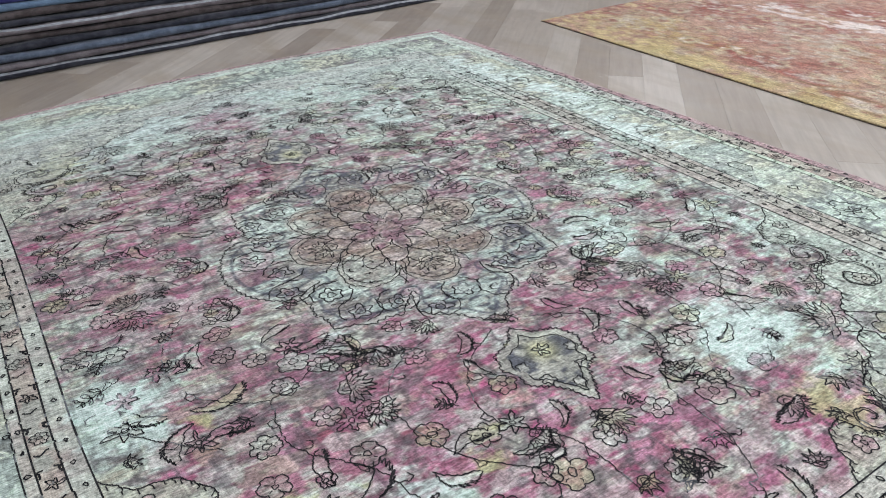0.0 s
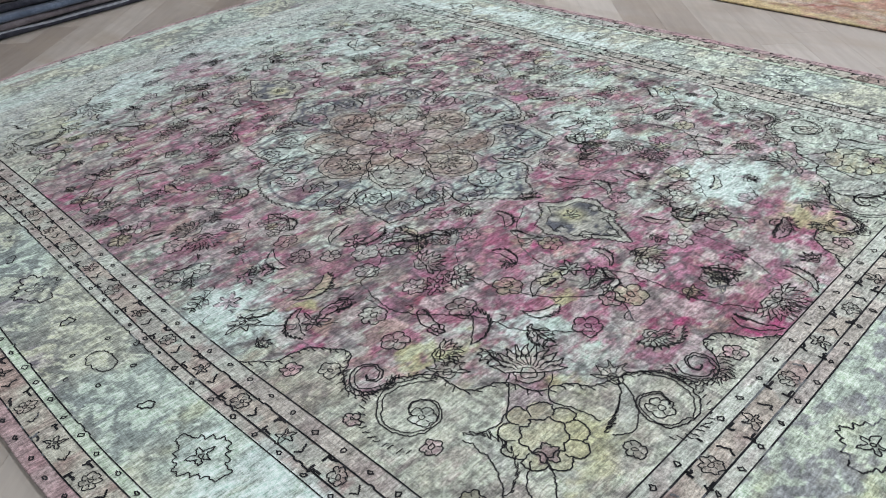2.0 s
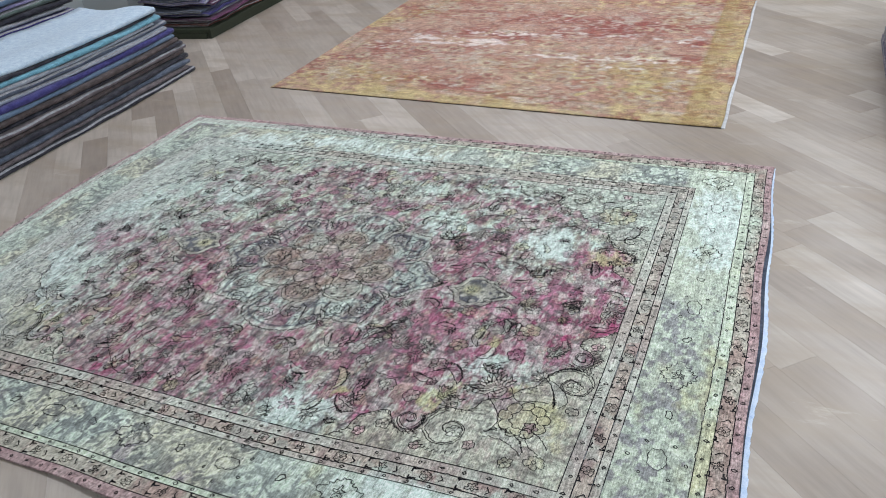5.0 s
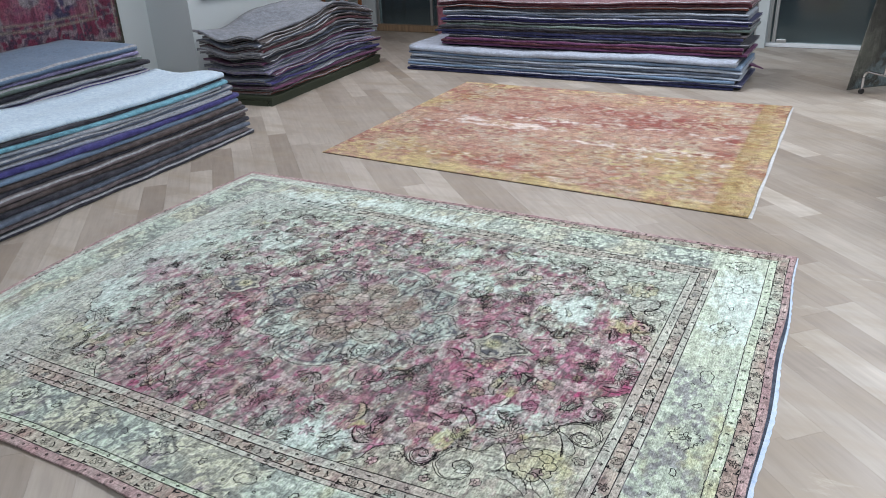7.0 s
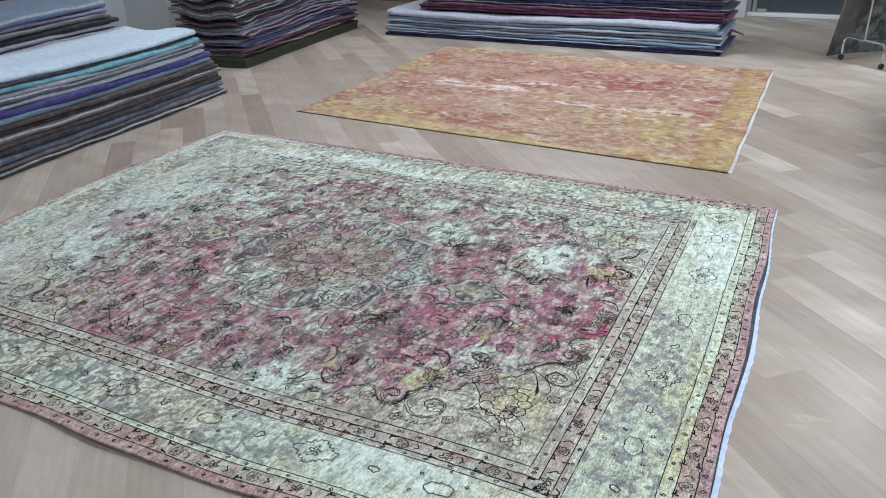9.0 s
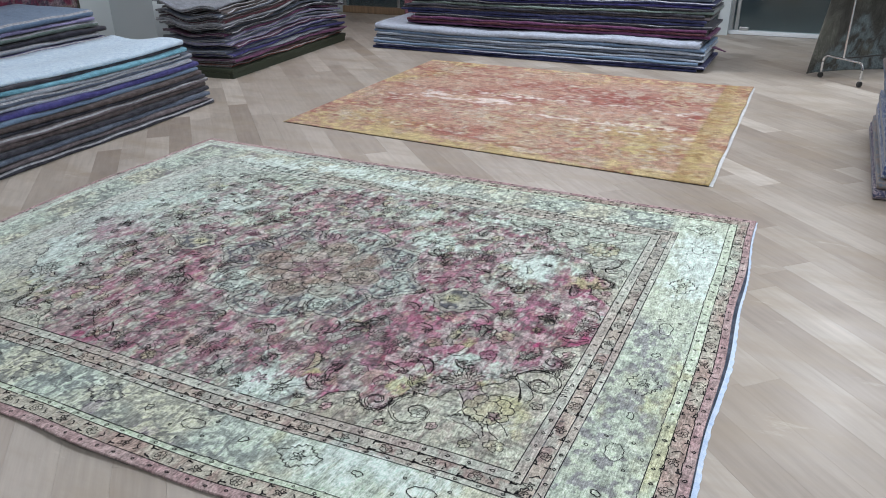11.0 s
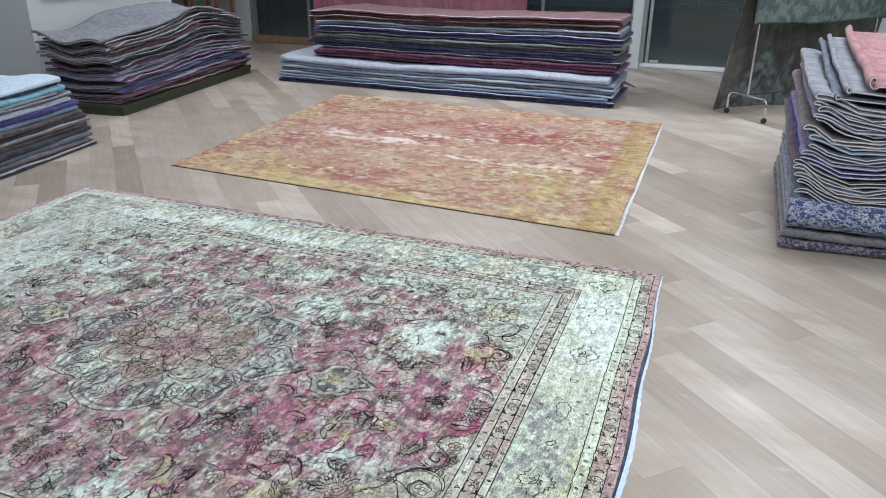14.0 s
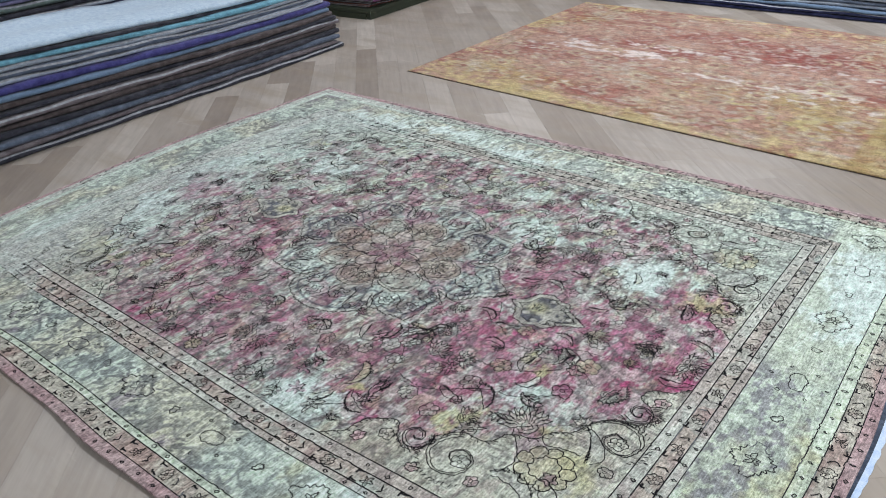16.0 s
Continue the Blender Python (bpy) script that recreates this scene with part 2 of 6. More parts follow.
def slab(poly):
    """Vertices and faces of one board with a small chamfer."""
    cx, cy = sum(p[0] for p in poly) / len(poly), sum(p[1] for p in poly) / len(poly)
    n = len(poly)
    low = [(x, y, -0.018) for x, y in poly]
    mid = [(x, y, -0.0004) for x, y in poly]
    top = []
    for x, y in poly:
        d = math.hypot(x - cx, y - cy) + 1e-6
        top.append((x - 0.0006 * (x - cx) / d, y - 0.0006 * (y - cy) / d, 0.0))
    faces = [tuple(range(2 * n, 3 * n))]
    for k in range(n):
        j = (k + 1) % n
        faces += [(k, j, n + j, n + k), (n + k, n + j, 2 * n + j, 2 * n + k)]
    return low + mid + top, faces


def lay_planks():
    rng = random.Random(5)
    near, rest_v, rest_f = [], [], []
    ux, uy, vx, vy = math.sqrt(0.5), -math.sqrt(0.5), math.sqrt(0.5), math.sqrt(0.5)
    for row in range(-62, 62):
        v0 = row * PLANK_W - 0.085
        s = -14.0 + rng.uniform(0, PLANK_L)
        while s < 14:
            length = PLANK_L * rng.uniform(0.75, 1.2)
            g = 0.0002
            poly = clipped([(s1 * ux + v1 * vx, s1 * uy + v1 * vy) for s1, v1 in ((s + g, v0 + g), (s + length - g, v0 + g), (s + length - g, v0 + PLANK_W - g), (s + g, v0 + PLANK_W - g))])
            s += length
            if not poly:
                continue
            if sum((poly[k - 1][0] * poly[k][1] - poly[k][0] * poly[k - 1][1]) for k in range(len(poly))) < 0:
                poly = poly[::-1]
            cx, cy = sum(p[0] for p in poly) / len(poly), sum(p[1] for p in poly) / len(poly)
            verts, faces = slab(poly)
            if -4.9 < cx < 2.2 and -4.2 < cy < 2.6 and len(near) < 300:
                near.append((verts, faces))
            else:
                k = len(rest_v)
                rest_v += verts
                rest_f += [tuple(i + k for i in f) for f in faces]
    for verts, faces in near:
        mesh_object("plank", verts, faces, M_OAK, subfloor)
    tagged(mesh_object("planking", rest_v, rest_f, M_OAK_REST, subfloor), kind="stuff")


# ---- folded rugs ----
def fold_section(depth, thick, plies, rng, gape=0.0):
    """Centre line of a rug folded over and over, seen from its end: (d, z) points from the front fold inwards."""
    pitch = thick / plies
    pts = []
    for k in range(plies):
        z = pitch * (k + 0.5)
        inset = 0.0 if k in (0, plies - 1) else rng.uniform(0.0, 0.02)
        run = [(inset + (depth - inset) * (j / 16.0) ** 1.7, z) for j in range(17)]
        pts.append(run if k % 2 else run[::-1])
    line = []
    for k, run in enumerate(pts):
        line += run
        if k + 1 < plies:
            at_front = k % 2 == 0
            d0 = run[-1][0]
            r = pitch / 2
            for a in (30, 65, 90, 115, 150):
                s, c = math.sin(radians(a)), math.cos(radians(a))
                out = (r + gape) * s
                line.append((d0 - out if at_front else d0 + out, run[-1][1] + r - r * c))
    return line


def folded_rug(corner, along, inward, length, depth, thick, lift, material, plies=2, seed=0, steps=44, edge=M_PLY, wobble=0.012, gape=0.0, label="", group="folded rugs", fill=0.43, rim=0.0, line=None):
    """A rug folded flat: its front fold runs from corner along `along`; it reaches `depth` inward.
    lift(s, d): height of its underside at s along (0..1) and d inward (metres)."""
    rng = random.Random(seed)
    line = line or fold_section(depth, thick, plies, rng, gape)
    half = thick / plies * fill
    c, u, w = Vector(corner), Vector(along).normalized(), Vector(inward).normalized()
    nrm = []
    for i in range(len(line)):
        a, b = line[max(i - 1, 0)], line[min(i + 1, len(line) - 1)]
        dx, dz = b[0] - a[0], b[1] - a[1]
        n = math.hypot(dx, dz) + 1e-9
        nrm.append((-dz / n, dx / n))
    outline = [(d + half * nx, z + half * nz) for (d, z), (nx, nz) in zip(line, nrm)] + [(d - half * nx, z - half * nz) for (d, z), (nx, nz) in reversed(list(zip(line, nrm)))]
    m, verts, faces = len(outline), [], []
    ph, ph2, ph3 = rng.uniform(0, 9), rng.uniform(0, 9), rng.uniform(0, 9)

    def sway(s):
        return wobble * (math.sin(7 * s + ph) + 0.5 * math.sin(19 * s + ph2) + 0.25 * math.sin(47 * s + ph3))

    def ripple(s, d, z):
        return (0.0045 * math.sin(23 * s + ph2 + 6 * d) + 0.003 * math.sin(57 * s + ph3)) * min(1.0, 2.0 * z / thick)

    for i in range(steps + 1):
        s = i / steps
        push = sway(s)
        for d, z in outline:
            p = c + u * (s * length) + w * (d + push)
            verts.append((p.x, p.y, max(lift(s, d) + z + ripple(s, d, z), 0.0015)))
    for i in range(steps):
        for k in range(m):
            j = (k + 1) % m
            faces.append((i * m + k, i * m + j, (i + 1) * m + j, (i + 1) * m + k))
    lit_rim = [(outline[k][0] + outline[(k + 1) % m][0]) / 2 < 0.0 and (outline[k][1] + outline[(k + 1) % m][1]) / 2 > 0.62 * thick for k in range(m)]
    ends, tapes = [], []
    q = len(line)
    for i in (0, steps):
        s = i / steps
        push = sway(s)
        first, tape = len(verts), []
        for o in (0.42, -0.42):
            for (d, z), (nx, nz) in zip(line, nrm):
                p = c + u * (s * length + (0.004 if i else -0.004)) + w * (d + o * half * nx + push)
                tape.append((p.x, p.y, max(lift(s, d) + z + o * half * nz + ripple(s, d, z), 0.0015)))
        verts += tape
        tapes.append(tape)
        for k in range(q - 1):
            a0, a1, b0, b1 = i * m + k, i * m + k + 1, i * m + m - 1 - k, i * m + m - 2 - k
            t0, t1, l0, l1 = first + k, first + k + 1, first + q + k, first + q + k + 1
            ends += [(a0, a1, t1, t0), (l0, l1, b1, b0)]
    me = bpy.data.meshes.new("folded_rug")
    me.from_pydata(verts, [], faces + ends)
    me.materials.append(material)
    me.materials.append(M_RIM)
    # a share of the rugs gets the painted highlight on its front fold
    worn = rng.random() < rim
    me.shade_smooth()
    idx = [1 if worn and lit_rim[k % m] else 0 for k in range(len(faces))] + [0] * len(ends)
    me.polygons.foreach_set("material_index", idx)
    ob = new("folded_rug", me)
    bm = bmesh.new()
    bm.from_mesh(me)
    bmesh.ops.recalc_face_normals(bm, faces=bm.faces)
    bm.to_mesh(me)
    bm.free()
    for tape in tapes:
        mesh_object("binding", tape, [(k, k + 1, q + k + 1, q + k) for k in range(q - 1)], edge, ob)
    return tagged(ob, label, "rug", group)


WOOLS = {}


def dyed(name, colour, vary=0.35, other=None, band=(14.0, 14.0, 14.0)):
    if name not in WOOLS:
        WOOLS[name] = wool(name + "_wool", colour, vary, other, band)
    return WOOLS[name]


DYES = {
    "charcoal": (0.024, 0.025, 0.036), "slate": (0.075, 0.095, 0.135), "grey": (0.155, 0.17, 0.20), "silver": (0.28, 0.32, 0.38),
    "ice": (0.44, 0.56, 0.68), "cyan": (0.12, 0.29, 0.38), "navy": (0.018, 0.022, 0.07), "indigo": (0.038, 0.037, 0.15),
    "taupe": (0.125, 0.108, 0.118), "brown": (0.06, 0.047, 0.048), "maroon": (0.06, 0.015, 0.024), "plum": (0.095, 0.03, 0.08),
    "lilac": (0.19, 0.18, 0.31), "sage": (0.11, 0.15, 0.14), "steel_blue": (0.12, 0.18, 0.27), "rust": (0.12, 0.04, 0.028), "rose": (0.27, 0.135, 0.15), "rosewood": (0.13, 0.06, 0.072), "cream": (0.5, 0.47, 0.42), "ice_grey": (0.33, 0.37, 0.45),
}
WORDS = {"rosewood": "dusky rose-brown", "ice": "pale ice-blue", "ice_grey": "pale blue-grey", "cyan": "turquoise", "steel_blue": "steel-blue", "indigo": "deep indigo", "rose": "faded rose-pink", "rust": "rust-red"}


def dye(key):
    return dyed(key, DYES[key], 0.5 if key in ("charcoal", "maroon", "brown", "navy") else 0.12 if key in ("ice", "silver", "steel_blue", "ice_grey") else 0.4)


def stack(order, corner, along, inward, length, depth, thick, where, hump, seed, lean=0.0, plies=2, ragged=0.04, splay=0.0, skew=None, base=0.0, gape=0.0, rim=0.45, wobble=0.012):
    """A pile of folded rugs, from the lowest up. hump(s, d): how far the whole pile bulges at its top."""
    rng = random.Random(seed)
    c, u, w = Vector(corner), Vector(along).normalized(), Vector(inward).normalized()
    z, total = base, sum(thick * (1.0 if not isinstance(o, tuple) else o[1]) for o in order)
    for k, o in enumerate(order):
        key, scale = o if isinstance(o, tuple) else (o, 1.0)
        t = thick * scale
        share = (z - base + t / 2) / total
        z0 = z
        shift = lean * share + rng.uniform(-1, 1) * ragged * 0.45
        off = rng.uniform(-1, 1) * ragged + (skew(share) if skew else 0.0)
        folded_rug(c + w * shift + u * off, along, inward, length * (1 + rng.uniform(-0.02, 0.02)), depth - shift, t * 0.93,
                   lambda s, d, z0=z0, share=share: z0 + hump(s, d) * share, dye(key), plies, seed * 100 + k, gape=gape, rim=rim, wobble=wobble, steps=56,
                   label=f"{WORDS.get(key, key)} rug folded flat in {where}", group="rugs in " + where)
        z += t


# pile by the west side, its folds facing the carpet
stack(["charcoal", "taupe", "slate", "charcoal", "brown", "taupe", ("charcoal", 0.8), "brown", ("steel_blue", 0.9), ("indigo", 1.2), ("ice_grey", 0.8), "slate", ("silver", 0.8), ("cyan", 0.9), ("charcoal", 0.7), ("ice", 1.1)],
      (-4.45, -3.0, 0), (-0.10, 1.0, 0), (-1.0, -0.10, 0), 3.98, 1.0, 0.0397, "a long low pile",
      lambda s, d: 0.03 * math.sin(5.5 * s + 0.4) - 0.02 + 0.015 * math.sin(9 * d), 3, lean=0.22, ragged=0.030, skew=lambda h: -0.10 * h, rim=0.45)
# second pile behind it, against the wall
stack(["slate", "taupe", "charcoal", "slate", "grey", "brown", "charcoal", "lilac", "charcoal", "slate", ("indigo", 0.9), ("silver", 0.8), "charcoal", ("sage", 1.1), ("lilac", 0.7), ("steel_blue", 1.4)],
      (-5.78, -2.9, 0), (-0.04, 1.0, 0), (-1.0, -0.04, 0), 3.75, 1.1, 0.0478, "a pile by the wall",
      lambda s, d: 0.04 * math.sin(4.5 * s + 3.4) + 0.02 * d, 4, lean=0.14, ragged=0.035, rim=0.45)


# humped pile on the green pallet
def humped(s, d):
    rise = math.sin(math.pi / 2 * min(1.0, s / 0.70)) ** 2
    return 0.17 * rise - 0.16 * max(0.0, (s - 0.72) / 0.28) ** 1.6 - 0.03 * math.sin(6 * d) + 0.022 * math.sin(13 * s + 3 * d) + 0.03 * math.exp(-((s / 0.06) ** 2)) * math.sin(11 * d)


stack(["rust", "brown", "plum", "silver", "indigo", "slate", "indigo", "plum", "lilac", "slate", "lilac", "plum", "charcoal", "slate", "charcoal", "grey", "maroon", "brown", "slate", "brown", "brown", ("grey", 1.1)],
      (-5.40, 1.86, 0), (-0.12, 1.0, 0), (-1.0, -0.12, 0), 2.55, 0.80, 0.0282, "a sagging pile on a pallet",
      humped, 5, lean=0.03, ragged=0.065, base=0.105, skew=lambda h: 0.05 * math.sin(5 * h), rim=0.65, wobble=0.024)
pallet = tagged(new("pallet"), "dark green painted low wooden pallet under rugs", "pallet")
turn = Matrix.Translation((-5.36, 1.83, 0)) @ Matrix.Rotation(math.atan2(0.12, 1.0), 4, "Z")
pallet.matrix_world = turn
part("top_board", box(-0.86, 0, 0.06, 0, 2.62, 0.10, 0.004), M_GREEN_PAINT, pallet)
for px in (-0.85, -0.45, -0.06):
    part("runner", box(px, 0.01, 0, px + 0.05, 2.61, 0.06, 0.003), M_GREEN_PAINT, pallet)
part("end_board", box(-0.80, 0.0, 0, -0.06, 0.01, 0.058), M_GREEN_PAINT, pallet)

# broad pile before the shop window: pale rugs below, dark rugs above and set back
stack([("navy", 1.1), "navy", "steel_blue", ("silver", 0.9), "slate", "silver", "steel_blue", ("ice_grey", 2.2)], (-1.0, 4.07, 0), (-1.0, 0.0, 0), (0, 1, 0), 4.0, 0.95, 0.0325, "a broad pale bundle",
      lambda s, d: 0.015 * math.sin(7 * s) + 0.03 * d, 6, lean=0.06, ragged=0.05, rim=0.3)
stack(["plum", ("maroon", 0.9), "plum", "charcoal", "navy", "navy", ("taupe", 0.7), "charcoal", ("sage", 0.8), "charcoal", "indigo", "navy", ("slate", 1.1), ("silver", 0.8), "charcoal", ("rust", 0.8), ("maroon", 1.1), ("rosewood", 0.9)],
      (-1.0, 4.26, 0), (-1.0, 0, 0), (0, 1, 0), 3.62, 0.74, 0.0318, "a broad dark pile",
      lambda s, d: 0.02 * math.sin(6 * s + 1) - 0.05 * max(0.0, s - 0.9) * 8, 7, lean=0.04, ragged=0.06, base=0.315, rim=0.3)
tagged(mesh_object("rug_corner", [(-1.0, 4.55, 0.2), (-0.82, 4.62, 0.14), (-0.98, 4.85, 0.16), (-1.02, 4.6, 0.21), (-0.82, 4.63, 0.15), (-0.99, 4.86, 0.17)],
                   [(0, 1, 2), (3, 5, 4), (0, 3, 4, 1), (1, 4, 5, 2), (2, 5, 3, 0)], dye("plum")), "crimson rug corner sticking out of a pile", "rug")

# tall pile on the east side: patterned rugs below, wavy grey rugs above, draped pink and grey on top
BLUE_FLORAL = wool("blue_floral_wool", (0.055, 0.085, 0.21), 1.0, (0.55, 0.58, 0.60), (26, 26, 36), True)
DUSK_FLORAL = wool("dusky_floral_wool", (0.24, 0.20, 0.19), 0.9, (0.10, 0.16, 0.22), (9, 9, 16), True)
EX, EY = 0.585, 0.70
for k, (mat, t, word) in enumerate(((wool("deep_floral_wool", (0.05, 0.055, 0.105), 0.9, (0.40, 0.33, 0.34), (22, 22, 32), True), 0.062, "dark blue floral"), (DUSK_FLORAL, 0.062, "dusky pink and blue floral"), (BLUE_FLORAL, 0.195, "royal blue floral"))):
    folded_rug((EX + 0.01 * k, EY + 0.012 * k, 0), (1, 0.03, 0), (0, 1, 0), 1.7, 1.7, t * 0.97, lambda s, d, z=(0, 0.062, 0.124)[k]: z, mat, 2, 300 + k, wobble=0.006,
               label=f"{word} rug folded thick beneath a pile", group="rugs in a tall wavy pile")


def sag(height, k):
    curl, dip, ph = 0.055 + 0.02 * math.sin(0.8 * k), 0.03 + 0.012 * math.sin(0.6 * k), 0.5 * k
    return lambda s, d: height + curl * math.exp(-((d - 0.01) / 0.10) ** 2) - dip * math.exp(-((d - 0.30) / 0.2) ** 2) + 0.008 * math.sin(9 * d + ph) + 0.006 * math.sin(31 * d + 2.1 * k) + 0.02 * s


z, wavy = 0.315, random.Random(8)
for k, key in enumerate(("slate", "charcoal", "taupe", "slate", "brown", "indigo", "lilac", "slate", "steel_blue", "taupe", "charcoal", "lilac", "slate", "taupe", "grey")):
    t = wavy.uniform(0.034, 0.046)
    folded_rug((EX + 0.008 + 0.078 * z + wavy.uniform(-0.028, 0.028), EY + wavy.uniform(0.0, 0.05), 0), (0, 1, 0), (1, 0, 0), 1.75, 1.5, t, sag(z - 0.03, k), dye(key), 2, 340 + k, wobble=0.005, gape=wavy.uniform(0.002, 0.016),
               label=f"{WORDS.get(key, key)} rug with pale edges in a wavy pile", group="rugs in a tall wavy pile", fill=wavy.uniform(0.36, 0.44), edge=M_EDGE)
    z += t
def rolled_edge(radius, reach, rise):
    """Section of a rug whose edge curls under in a loop and whose rest runs inward and up."""
    loop = [(radius + radius * 0.75 * math.cos(a) * (0.55 + 0.07 * a), radius + radius * math.sin(a) * (0.55 + 0.07 * a)) for a in (-0.6 - 0.42 * k for k in range(16))][::-1]
    x0, z0 = loop[-1]
    return loop + [(x0 + reach * t, z0 - 0.02 * math.sin(3 * t) + rise * t * t) for t in (0.06 * k for k in range(1, 17))]


for key, x, zz, r, reach, rise in (("slate", 0.110, z - 0.045, 0.038, 1.2, 0.02), ("grey", 0.150, z - 0.015, 0.042, 1.2, 0.06), ("rose", 0.225, z - 0.005, 0.085, 1.1, 0.24)):
    section = rolled_edge(r, reach, rise)
    folded_rug((EX + x, EY - 0.005 + 0.02 * x, 0), (0, 1, 0), (1, 0.0, 0), 1.6, reach, 0.040, lambda s, d, zz=zz: zz + 0.10 * s, dye(key), 2, int(1000 * x), fill=0.34, edge=M_EDGE, line=section, wobble=0.006,
               label=f"{WORDS.get(key, key)} rug with curled edge, topping a pile", group="rugs in a tall wavy pile")


# ---- carpets ----
def lattice(x, y, seed):
    """Smooth noise from 0 to 1 on a unit lattice."""
    table = np.random.RandomState(seed).rand(256, 256)
    xi, yi = np.floor(x).astype(int), np.floor(y).astype(int)
    fx, fy = x - xi, y - yi
    fx, fy = fx * fx * (3 - 2 * fx), fy * fy * (3 - 2 * fy)
    a, b = table[xi & 255, yi & 255], table[(xi + 1) & 255, yi & 255]
    c, d = table[xi & 255, (yi + 1) & 255], table[(xi + 1) & 255, (yi + 1) & 255]
    return (a * (1 - fx) + b * fx) * (1 - fy) + (c * (1 - fx) + d * fx) * fy


def fbm(x, y, size_x, size_y, seed, octaves=4, keep=0.55):
    total, weight, out = 0.0, 1.0, 0.0
    for k in range(octaves):
        out = out + weight * lattice(x / size_x * 2**k + 17.3 * k, y / size_y * 2**k + 9.1 * k, seed + k)
        total, weight = total + weight, weight * keep
    return np.clip((out / total - 0.5) * 1.7 + 0.5, 0, 1)


def veins(x, y, size, seed):
    """Curling vein-like lines, 1 on a vein."""
    n = 0.65 * lattice(x / size, y / size, seed) + 0.35 * lattice(x / size * 2.1 + 5, y / size * 2.1 + 3, seed + 1)
    return 1 - np.abs(2 * n - 1)


def smooth(a, b, v):
    k = np.clip((v - a) / (b - a), 0, 1)
    return k * k * (3 - 2 * k)


def blend(base, colour, mask):
    return base + (np.array(colour) - base) * np.clip(mask, 0, 1)[..., None]


def blobs(x, y, spots):
    out = np.zeros_like(x)
    for cx, cy, rx, ry, power in spots:
        out = np.maximum(out, power * np.exp(-((x - cx) / rx) ** 2 - ((y - cy) / ry) ** 2))
    return out


def curve(pts, n=6):
    """A smooth line through points."""
    p = [pts[0], *pts, pts[-1]]
    out = []
    for a, b, c, e in zip(p, p[1:], p[2:], p[3:]):
        for k in range(n):
            t = k / n
            out.append(tuple(0.5 * (2 * b[i] + (c[i] - a[i]) * t + (2 * a[i] - 5 * b[i] + 4 * c[i] - e[i]) * t * t + (3 * b[i] - a[i] - 3 * c[i] + e[i]) * t**3) for i in (0, 1)))
    return out + [pts[-1]]


def inside(x, y, poly):
    odd = np.zeros(x.shape, bool)
    for (ax, ay), (bx, by) in zip(poly, poly[1:] + poly[:1]):
        cross = (ay > y) != (by > y)
        odd ^= cross & (x < (bx - ax) * (y - ay) / (by - ay + 1e-12) + ax)
    return odd


def tufted(name, rough=0.95):
    """Wool pile that takes its dye from the colour attribute, with rows of knots and thin worn lines."""
    n = Nodes(name, rough, spec=0.12)
    n.bsdf.inputs["Sheen Weight"].default_value = 0.1
    dye_in = n.add("ShaderNodeVertexColor")
    dye_in.layer_name = "dye"
    knots = n.noise(n.coords((1.0, 1.0, 1.0)), 330.0, 2.0)
    weft = n.noise(n.coords((230.0, 16.0, 1.0)), 1.0, 3.0, 0.7)
    rows = n.noise(n.coords((9.0, 260.0, 1.0)), 1.0, 2.0, 0.6)
    clumps = n.noise(n.coords((150.0, 70.0, 90.0)), 1.0, 3.0, 0.75)
    base = n.mix(0.55, dye_in.outputs["Color"], n.ramp(knots, [(0.25, grey(0.28)), (0.75, grey(0.70))]), "OVERLAY")
    base = n.mix(0.58, base, n.ramp(weft, [(0.28, grey(0.20)), (0.72, grey(0.80))]), "OVERLAY")
    base = n.mix(0.40, base, n.ramp(rows, [(0.3, grey(0.28)), (0.7, grey(0.70))]), "OVERLAY")
    base = n.mix(0.7, base, n.ramp(clumps, [(0.34, grey(0.16)), (0.5, grey(0.5)), (0.66, grey(0.82))]), "OVERLAY")
    n.colour(base)
    return n.bump(knots, 0.45, 0.003).mat


M_PILE = tufted("worn_wool_pile")
M_INK = wool("black_outline_wool", (0.010, 0.010, 0.012), 0.8, (0.04, 0.038, 0.04), (45, 45, 45))
M_INK.node_tree.nodes["Principled BSDF"].inputs["Sheen Weight"].default_value = 0.0
M_INK_WORN = wool("worn_outline_wool", (0.085, 0.088, 0.098), 0.7, (0.24, 0.25, 0.25), (60, 60, 60))
M_FRINGE = wool("blue_white_fringe", (0.50, 0.62, 0.80), 0.5, (0.72, 0.80, 0.90))


